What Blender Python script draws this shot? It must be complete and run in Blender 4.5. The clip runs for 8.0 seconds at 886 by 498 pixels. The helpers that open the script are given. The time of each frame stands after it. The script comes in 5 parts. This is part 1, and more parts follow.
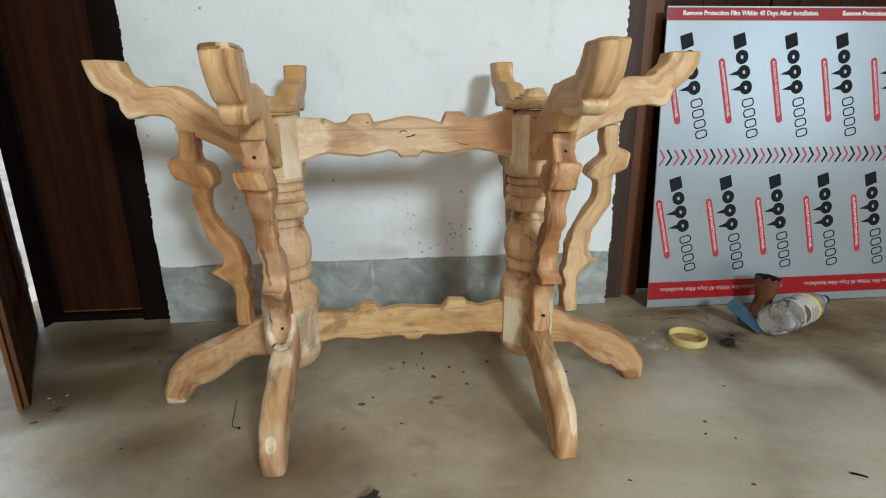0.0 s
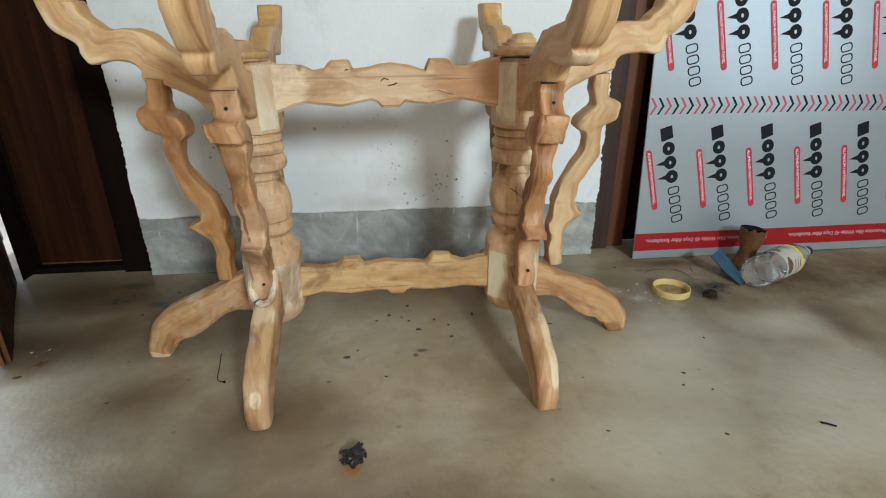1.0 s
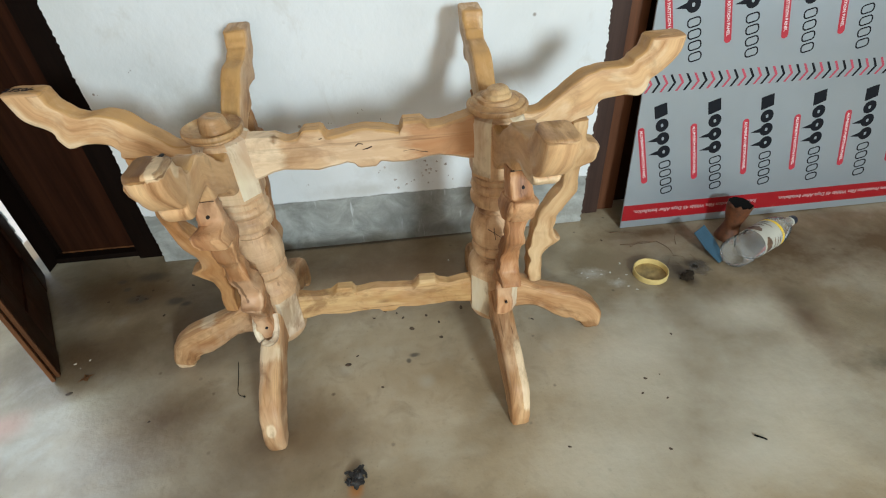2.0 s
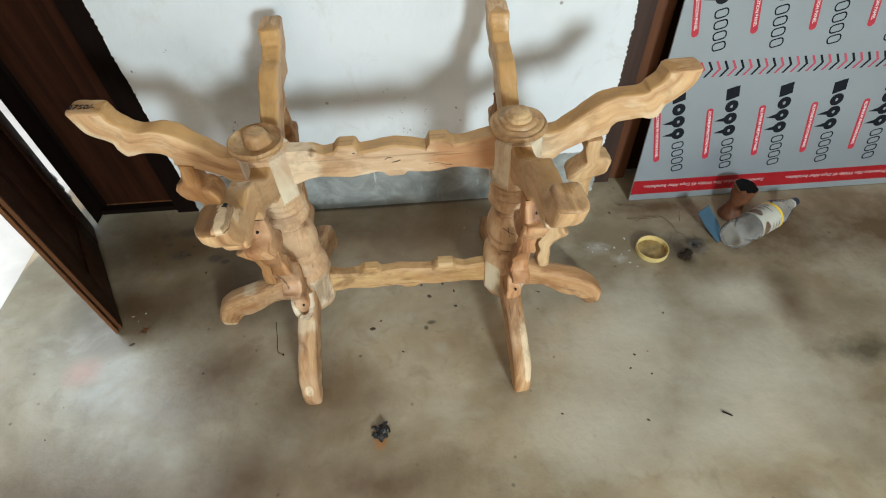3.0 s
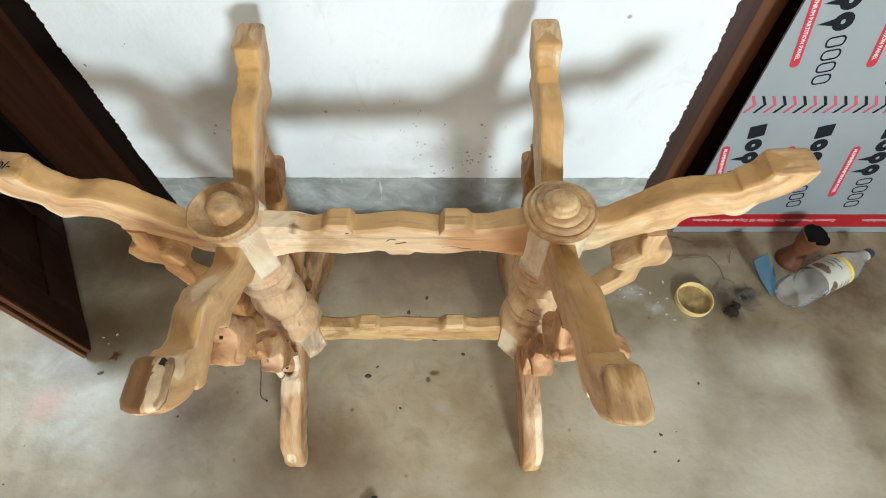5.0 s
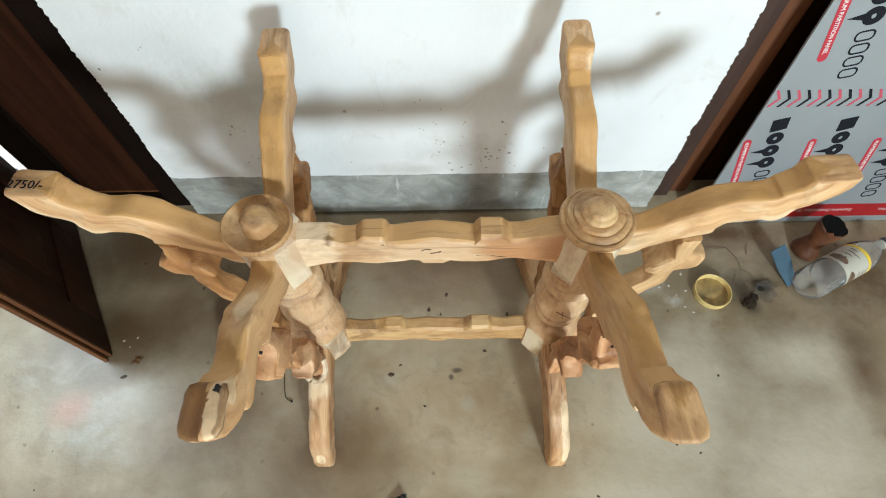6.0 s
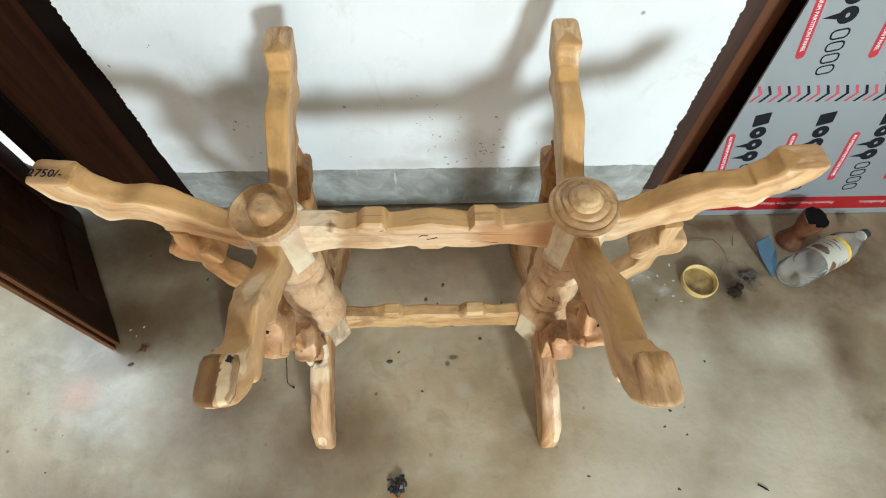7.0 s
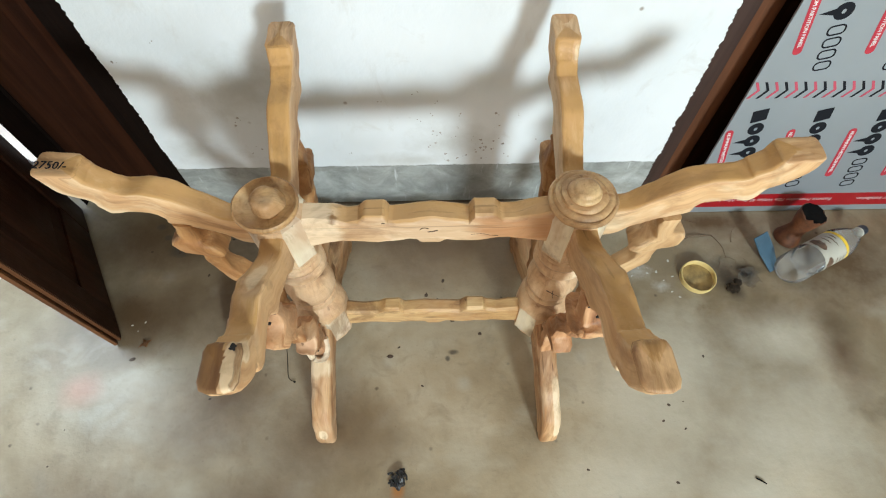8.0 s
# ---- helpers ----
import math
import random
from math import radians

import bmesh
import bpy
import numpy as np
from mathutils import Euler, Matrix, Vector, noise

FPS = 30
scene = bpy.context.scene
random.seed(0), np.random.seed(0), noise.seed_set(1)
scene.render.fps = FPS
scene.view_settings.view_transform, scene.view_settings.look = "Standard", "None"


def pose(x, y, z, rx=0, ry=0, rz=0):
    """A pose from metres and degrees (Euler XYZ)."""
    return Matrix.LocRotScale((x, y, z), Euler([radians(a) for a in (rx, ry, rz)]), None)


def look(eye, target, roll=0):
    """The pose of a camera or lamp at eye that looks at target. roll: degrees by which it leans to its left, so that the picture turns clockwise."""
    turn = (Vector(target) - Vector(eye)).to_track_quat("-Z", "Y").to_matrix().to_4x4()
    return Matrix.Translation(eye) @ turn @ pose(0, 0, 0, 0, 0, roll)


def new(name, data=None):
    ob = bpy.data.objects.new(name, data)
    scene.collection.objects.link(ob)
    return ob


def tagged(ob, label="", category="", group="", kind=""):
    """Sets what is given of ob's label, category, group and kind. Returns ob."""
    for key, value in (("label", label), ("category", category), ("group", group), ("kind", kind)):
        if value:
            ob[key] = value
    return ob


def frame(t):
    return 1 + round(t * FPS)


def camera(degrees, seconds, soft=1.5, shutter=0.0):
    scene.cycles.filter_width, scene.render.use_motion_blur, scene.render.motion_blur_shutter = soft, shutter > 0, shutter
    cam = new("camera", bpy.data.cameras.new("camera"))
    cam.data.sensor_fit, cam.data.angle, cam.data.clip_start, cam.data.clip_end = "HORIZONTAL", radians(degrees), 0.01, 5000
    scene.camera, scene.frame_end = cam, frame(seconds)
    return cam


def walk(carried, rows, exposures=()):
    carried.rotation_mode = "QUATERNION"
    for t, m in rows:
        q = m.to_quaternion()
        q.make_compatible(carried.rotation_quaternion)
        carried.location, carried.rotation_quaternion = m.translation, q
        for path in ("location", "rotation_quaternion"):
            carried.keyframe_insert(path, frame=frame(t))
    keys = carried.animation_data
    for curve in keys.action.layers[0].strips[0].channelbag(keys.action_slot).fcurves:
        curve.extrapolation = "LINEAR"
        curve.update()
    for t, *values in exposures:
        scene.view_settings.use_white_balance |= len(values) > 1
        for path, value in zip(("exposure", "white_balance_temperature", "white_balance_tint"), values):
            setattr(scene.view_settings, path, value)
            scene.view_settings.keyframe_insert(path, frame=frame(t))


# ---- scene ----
cam = camera(80.6, 8.0, 1.1)
PATH = [
    (0, (0.023, 0.025, 0.656), (0.196, 1.935, 0.088), -0.6),
    (0.5, (0.019, 0.029, 0.656), (0.229, 1.913, 0.02), 0.1),
    (1, (0.037, 0.049, 0.669), (0.241, 1.885, -0.099), -0.2),
    (1.5, (0.095, 0.123, 0.745), (0.274, 1.836, -0.271), -1.6),
    (1.7, (0.111, 0.152, 0.868), (0.267, 1.8, -0.255), -2.4),
    (2.8, (0.142, 0.219, 1.275), (0.158, 1.563, -0.206), -3.8),
    (3, (0.122, 0.24, 1.28), (0.157, 1.537, -0.243), -2.8),
    (3.5, (0.075, 0.358, 1.29), (0.2, 1.546, -0.314), 0.8),
    (4, (0.077, 0.444, 1.286), (0.222, 1.552, -0.372), 2.6),
    (4.5, (0.119, 0.557, 1.294), (0.161, 1.616, -0.402), 1.2),
    (4.7, (0.134, 0.592, 1.298), (0.137, 1.643, -0.404), 0.4),
    (5.8, (0.089, 0.674, 1.307), (0.063, 1.679, -0.422), -1.6),
    (6, (0.068, 0.675, 1.323), (0.07, 1.651, -0.423), -0.8),
    (6.5, (0.065, 0.645, 1.34), (0.075, 1.62, -0.406), -0.5),
    (7, (0.07, 0.63, 1.354), (0.082, 1.606, -0.391), -0.4),
    (7.5, (0.068, 0.62, 1.357), (0.082, 1.598, -0.388), -0.3),
    (8, (0.068, 0.613, 1.354), (0.082, 1.593, -0.389), -0.3),
]
walk(cam, [(t, look(eye, target, roll)) for t, eye, target, roll in PATH],
     [(0.0, -0.53), (1.0, -0.51), (1.7, -0.30), (2.8, -0.30), (3.2, -0.20), (4.0, 0.14), (4.7, 0.07), (8.0, 0.05)])

# ---------- light ----------
world = bpy.data.worlds.new("sky")
scene.world = world
world.use_nodes = True
_wt = world.node_tree
_sky = _wt.nodes.new("ShaderNodeTexSky")
_sky.sky_type, _sky.sun_disc = "NISHITA", False
_sky.sun_elevation, _sky.sun_rotation = radians(52), radians(17)
_wt.links.new(_sky.outputs[0], _wt.nodes["Background"].inputs[0])
_wt.nodes["Background"].inputs[1].default_value = 0.15


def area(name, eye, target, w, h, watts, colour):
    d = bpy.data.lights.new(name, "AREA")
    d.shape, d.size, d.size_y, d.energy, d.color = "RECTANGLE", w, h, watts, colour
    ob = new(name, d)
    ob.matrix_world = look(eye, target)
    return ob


# daylight in the window behind the camera,
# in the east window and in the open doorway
area("window_light", (1.29, -2.52, 1.81), (0.25, 1.3, 0.55), 0.46, 0.52, 172, (0.765, 0.928, 1.0))
area("east_window_light", (3.55, -1.55, 1.35), (0.6, 0.2, 0.6), 1.5, 1.5, 22, (0.78, 0.92, 1.0))
# unseen fill lamp, added to lift and warm the shadows
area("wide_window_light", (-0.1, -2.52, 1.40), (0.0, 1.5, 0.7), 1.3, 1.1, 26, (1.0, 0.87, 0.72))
area("doorway_light", (-1.12, 1.20, 0.55), (-0.96, 1.00, 0.0), 0.42, 0.5, 5.5, (0.72, 0.88, 1.0))
sun = new("sun", bpy.data.lights.new("sun", "SUN"))
sun.data.energy, sun.data.angle, sun.data.color = 4.0, radians(0.5), (1.0, 0.95, 0.88)
sun.matrix_world = look((1.5, 4.9, 6.6), (0.0, 0.0, 0.0))


# ---------- materials ----------
class Nodes:
    """A small builder for one procedural material."""

    def __init__(self, name):
        self.mat = bpy.data.materials.new(name)
        self.mat.use_nodes = True
        self.t = self.mat.node_tree
        self.bsdf = self.t.nodes["Principled BSDF"]
        self.coord = self.t.nodes.new("ShaderNodeTexCoord").outputs["Object"]

    def follow(self, key):
        at = self.t.nodes.new("ShaderNodeAttribute")
        at.attribute_name = key
        self.coord = at.outputs["Vector"]

    def link(self, a, b):
        self.t.links.new(a, b)

    def scaled(self, scale, shift=None, turn=(0, 0, 0)):
        m = self.t.nodes.new("ShaderNodeMapping")
        m.inputs["Scale"].default_value = scale
        m.inputs["Rotation"].default_value = turn
        self.link(self.coord, m.inputs["Vector"])
        if shift is not None:
            self.link(shift, m.inputs["Location"])
        return m.outputs[0]

    def noise(self, scale, detail=4.0, rough=0.55, vec=None, distort=0.0):
        n = self.t.nodes.new("ShaderNodeTexNoise")
        n.inputs["Scale"].default_value, n.inputs["Detail"].default_value = scale, detail
        n.inputs["Roughness"].default_value, n.inputs["Distortion"].default_value = rough, distort
        self.link(vec if vec is not None else self.coord, n.inputs["Vector"])
        return n.outputs["Fac"]

    def cells(self, scale, vec=None):
        n = self.t.nodes.new("ShaderNodeTexVoronoi")
        n.inputs["Scale"].default_value = scale
        self.link(vec if vec is not None else self.coord, n.inputs["Vector"])
        return n.outputs["Distance"]

    def ramp(self, fac, stops):
        r = self.t.nodes.new("ShaderNodeValToRGB")
        e = r.color_ramp.elements
        while len(e) < len(stops):
            e.new(0.5)
        for el, (p, c) in zip(e, stops):
            el.position = p
            el.color = (*c, 1) if hasattr(c, "__len__") else (c, c, c, 1)
        self.link(fac, r.inputs[0])
        return r.outputs[0]

    def mix(self, fac, a, b, kind="MIX"):
        m = self.t.nodes.new("ShaderNodeMix")
        m.data_type, m.blend_type = "RGBA", kind
        for sock, v in ((m.inputs["Factor"], fac), (m.inputs[6], a), (m.inputs[7], b)):
            if isinstance(v, bpy.types.NodeSocket):
                self.link(v, sock)
            elif isinstance(v, tuple):
                sock.default_value = (*v, 1)
            else:
                sock.default_value = v
        return m.outputs[2]

    def math(self, op, a, b=0.0):
        m = self.t.nodes.new("ShaderNodeMath")
        m.operation = op
        for sock, v in ((m.inputs[0], a), (m.inputs[1], b)):
            if isinstance(v, bpy.types.NodeSocket):
                self.link(v, sock)
            else:
                sock.default_value = v
        return m.outputs[0]

    def axis(self, i):
        s = self.t.nodes.new("ShaderNodeSeparateXYZ")
        self.link(self.coord, s.inputs[0])
        return s.outputs[i]

    def spot(self, places, i, j, soft=0.35, wobble=0.9, scale=14):
        """1 inside ragged ellipses (a, b, radius a, radius b) on the axes i and j, 0 outside."""
        shake = self.math("MULTIPLY", self.math("SUBTRACT", self.noise(scale, 4, 0.65), 0.5), wobble)
        total = None
        for a, b, ra, rb in places:
            da = self.math("DIVIDE", self.math("SUBTRACT", self.axis(i), a), ra)
            db = self.math("DIVIDE", self.math("SUBTRACT", self.axis(j), b), rb)
            d = self.math("ADD", self.math("SQRT", self.math("ADD", self.math("MULTIPLY", da, da), self.math("MULTIPLY", db, db))), shake)
            f = self.ramp(d, [(max(0.0, 0.8 - soft), 1.0), (0.8 + soft * 0.5, 0.0)])
            total = f if total is None else self.math("MAXIMUM", total, f)
        return total

    def random(self):
        return self.t.nodes.new("ShaderNodeObjectInfo").outputs["Random"]

    def bump(self, height, dist, strength=1.0):
        b = self.t.nodes.new("ShaderNodeBump")
        b.inputs["Distance"].default_value, b.inputs["Strength"].default_value = dist, strength
        self.link(height, b.inputs["Height"])
        self.link(b.outputs[0], self.bsdf.inputs["Normal"])

    def out(self, colour, rough=0.5, metal=0.0, spec=0.5):
        for key, v in (("Base Color", colour), ("Roughness", rough), ("Metallic", metal), ("Specular IOR Level", spec)):
            s = self.bsdf.inputs[key]
            if isinstance(v, bpy.types.NodeSocket):
                self.link(v, s)
            else:
                s.default_value = (*v, 1) if isinstance(v, tuple) else v
        return self.mat


def wood(name, grain, dark, mid, light, pale, pale_from=0.62, rough=0.5, fine=1.0, limb=False, calm=1.0):
    """Fresh carved wood; grain: the local axis (0 x, 2 z) along which its fibres run.
    limb: the fibres follow the bends of a carved limb."""
    n = Nodes(name)
    if limb:
        n.follow("flow")
    if calm < 1.0:
        mid, light = (tuple(c + 0.22 * (p - c) for c, p in zip(tone, pale)) for tone in (mid, light))
    rnd = n.math("MULTIPLY", n.random(), 7.0)

    def along(across, length):
        v = [across, across, across]
        v[grain] = length
        return n.scaled(v, rnd)

    fibre = n.noise(1.0, 6, 0.62, along(24, 2.0), 1.1)
    col = n.ramp(fibre, [(0.27, dark), (0.42, mid), (0.58, light), (0.76, mid)])
    # year rings, cut lengthwise into long pointed loops
    year = n.math("SINE", n.math("MULTIPLY", n.noise(1.0, 2, 0.45, along(11, 1.5), 0.7), 95.0))
    ring_fade = n.ramp(n.noise(1.0, 2, 0.5, along(6, 3)), [(0.40, 0.02), (0.62, 0.24 * calm)])
    col = n.mix(n.math("MULTIPLY", n.ramp(year, [(0.45, 0.0), (0.95, 1.0)]), ring_fade), col, dark)
    streak = n.noise(1.0, 3, 0.6, along(150 * fine, 6))
    col = n.mix(n.ramp(streak, [(0.5, 0.0), (0.75, 0.28 * calm)]), col, dark)
    blotch = n.noise(1.0, 3, 0.5, along(9, 4.5), 0.5)
    col = n.mix(n.ramp(blotch, [(pale_from - 0.10, 0.0), (pale_from + 0.08, 0.85 * calm)]), col, pale)
    tone = n.noise(1.0, 4, 0.6, along(9, 5), 0.6)
    col = n.mix(n.ramp(tone, [(0.42, 0.0), (0.60, 0.85 * calm)]), col, n.mix(0.62, col, (0.35, 0.135, 0.041)))
    wisp = along(60, 14)
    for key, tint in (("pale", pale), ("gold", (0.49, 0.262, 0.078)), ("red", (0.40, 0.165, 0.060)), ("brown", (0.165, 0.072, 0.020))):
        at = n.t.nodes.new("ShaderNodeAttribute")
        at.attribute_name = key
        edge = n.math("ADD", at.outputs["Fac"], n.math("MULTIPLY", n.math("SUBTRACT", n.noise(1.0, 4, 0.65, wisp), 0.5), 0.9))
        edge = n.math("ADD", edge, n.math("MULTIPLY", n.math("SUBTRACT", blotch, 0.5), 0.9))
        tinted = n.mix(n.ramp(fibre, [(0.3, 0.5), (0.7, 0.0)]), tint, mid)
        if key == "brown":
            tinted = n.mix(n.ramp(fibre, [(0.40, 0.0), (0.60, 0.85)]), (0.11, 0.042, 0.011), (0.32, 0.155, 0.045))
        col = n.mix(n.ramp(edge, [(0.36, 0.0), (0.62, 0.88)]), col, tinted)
    # handled and oily patches, fine dark checks along the fibres, a few knots
    grime = n.noise(1.0, 5, 0.65, along(14, 8), 0.6)
    col = n.mix(n.ramp(grime, [(0.51, 0.0), (0.63, 0.60 * calm)]), col, (0.18, 0.076, 0.026))
    check = n.noise(1.0, 2, 0.5, along(85, 2.2), 0.3)
    col = n.mix(n.math("MULTIPLY", n.ramp(check, [(0.64, 0.0), (0.69, 0.42 + 0.3 * (calm == 1.0))]), n.ramp(tone, [(0.45, 0.0), (0.6, 1.0)])), col, (0.09, 0.036, 0.014))
    knot = n.math("ADD", n.cells(1.0, along(8, 4.5)), n.math("MULTIPLY", n.math("SUBTRACT", fibre, 0.5), 0.10))
    col = n.mix(n.math("MULTIPLY", n.ramp(knot, [(0.03, 0.9), (0.16, 0.0)]), n.ramp(blotch, [(0.46, 1.0), (0.52, 0.0)])), col, (0.13, 0.05, 0.02))
    gouge = n.noise(1.0, 3, 0.5, wisp, 0.6)
    if grain == 2 and calm < 1.0:
        # fine rings left by the lathe's chisel
        turning = n.noise(1.0, 3, 0.6, n.scaled((3, 3, 210)))
        col = n.mix(n.ramp(turning, [(0.50, 0.0), (0.72, 0.16)]), col, dark)
        gouge = turning
    n.bump(n.mix(0.45, n.mix(0.5, fibre, streak), gouge), 0.0026)
    return n.out(col, n.ramp(streak, [(0.3, rough - 0.05), (0.7, rough + 0.12)]), 0, 0.35)


TAN = ((0.22, 0.088, 0.028), (0.53, 0.262, 0.098), (0.68, 0.400, 0.182), (0.80, 0.63, 0.41))
wood_rail = wood("pinkish_rail_wood", 0, (0.27, 0.122, 0.048), (0.52, 0.300, 0.140), (0.64, 0.415, 0.222), (0.80, 0.64, 0.45), calm=0.6)
wood_limb = wood("carved_limb_wood", 0, *TAN, limb=True, calm=0.55)
wood_up = wood("carved_strut_wood", 0, (0.13, 0.050, 0.017), (0.36, 0.170, 0.060), (0.51, 0.280, 0.115), (0.68, 0.49, 0.28), 0.64, limb=True)
wood_red = wood("carved_red_wood", 0, (0.13, 0.046, 0.016), (0.43, 0.200, 0.086), (0.62, 0.360, 0.182), (0.76, 0.55, 0.36), 0.58, limb=True)
wood_turned = wood("turned_wood", 2, (0.25, 0.113, 0.044), (0.55, 0.308, 0.144), (0.69, 0.437, 0.236), (0.80, 0.62, 0.42), 0.58, 0.48, calm=0.6)
wood_leg = wood("carved_leg_wood", 0, (0.15, 0.060, 0.022), (0.45, 0.236, 0.104), (0.61, 0.378, 0.190), (0.79, 0.63, 0.42), 0.60, limb=True)
wood_fair = wood("fair_strut_wood", 0, (0.33, 0.175, 0.075), (0.55, 0.345, 0.170), (0.67, 0.465, 0.260), (0.80, 0.66, 0.46), 0.56, limb=True)
wood_yellow = wood("yellow_wood_lengthwise", 0, (0.36, 0.185, 0.07), (0.55, 0.34, 0.145), (0.64, 0.43, 0.21), (0.70, 0.54, 0.33))
wood_cap = wood("turned_cap_wood", 2, (0.24, 0.108, 0.036), (0.47, 0.262, 0.100), (0.61, 0.385, 0.170), (0.73, 0.58, 0.38), 0.62, 0.45, calm=0.85)
wood_worn_cap = wood("worn_brown_cap_wood", 2, (0.18, 0.075, 0.023), (0.36, 0.180, 0.060), (0.50, 0.282, 0.108), (0.62, 0.45, 0.26), 0.66, 0.45, calm=0.95)
wood_pale = wood("pale_sapwood", 2, (0.56, 0.42, 0.26), (0.68, 0.56, 0.38), (0.74, 0.63, 0.46), (0.78, 0.68, 0.52), 0.5)


def plaster():
    n = Nodes("white_plaster_over_cement")
    big = n.noise(2.2, 4, 0.6)
    fine = n.noise(38, 4, 0.65)
    white = n.ramp(big, [(0.3, (0.67, 0.68, 0.67)), (0.55, (0.75, 0.765, 0.77)), (0.75, (0.79, 0.805, 0.81))])
    smear = n.noise(7.0, 5, 0.7, n.scaled((1, 1, 0.7)), 0.6)
    white = n.mix(n.ramp(smear, [(0.58, 0.0), (0.74, 0.35)]), white, (0.50, 0.45, 0.38))
    speck = n.cells(1.0, n.scaled((11, 11, 11)))
    gate = n.noise(3.0, 2, 0.5)
    spots = n.math("MULTIPLY", n.ramp(speck, [(0.035, 0.9), (0.07, 0.0)]), n.ramp(gate, [(0.5, 0.0), (0.58, 1.0)]))
    white = n.mix(spots, white, (0.30, 0.26, 0.22))
    grey = n.ramp(n.noise(9, 6, 0.7, None, 0.8), [(0.25, (0.175, 0.178, 0.160)), (0.5, (0.345, 0.352, 0.328)), (0.75, (0.52, 0.53, 0.51))])
    scratch = n.noise(1.0, 3, 0.6, n.scaled((70, 70, 9), None, (0, 0.35, 0)))
    grey = n.mix(n.ramp(scratch, [(0.64, 0.0), (0.72, 0.6)]), grey, (0.66, 0.68, 0.68))
    grey = n.mix(n.math("MULTIPLY", n.spot([(0.13, 0.08, 0.13, 0.15), (0.24, 0.03, 0.14, 0.04), (-0.50, 0.02, 0.16, 0.03), (-0.10, 0.01, 0.2, 0.02)], 0, 2, 0.5), 0.52), grey, (0.085, 0.080, 0.070))
    patch = n.noise(5.0, 4, 0.6, n.scaled((1, 1, 1.6)))
    grey = n.mix(n.ramp(patch, [(0.54, 0.0), (0.66, 0.5)]), grey, (0.22, 0.205, 0.17))
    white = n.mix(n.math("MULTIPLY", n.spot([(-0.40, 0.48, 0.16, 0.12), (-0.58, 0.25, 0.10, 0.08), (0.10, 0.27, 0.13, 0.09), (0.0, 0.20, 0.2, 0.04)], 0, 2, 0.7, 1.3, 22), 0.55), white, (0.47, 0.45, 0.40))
    edge = n.math("ADD", n.axis(2), n.math("MULTIPLY", n.math("SUBTRACT", n.noise(26, 4, 0.7), 0.5), 0.014))
    side = n.math("GREATER_THAN", edge, 0.176)
    col = n.mix(side, grey, white)
    seam = n.ramp(n.math("ABSOLUTE", n.math("SUBTRACT", edge, 0.1765)), [(0.0008, 1.0), (0.0030, 0.0)])
    col = n.mix(n.math("MULTIPLY", seam, n.ramp(n.noise(9, 3, 0.6), [(0.45, 0.1), (0.58, 0.85)])), col, (0.10, 0.09, 0.075))
    n.bump(n.mix(0.5, fine, n.mix(side, (0, 0, 0), (1, 1, 1))), 0.003)
    return n.out(col, n.mix(side, (0.55, 0.55, 0.55), (0.72, 0.72, 0.72)), 0, 0.3)


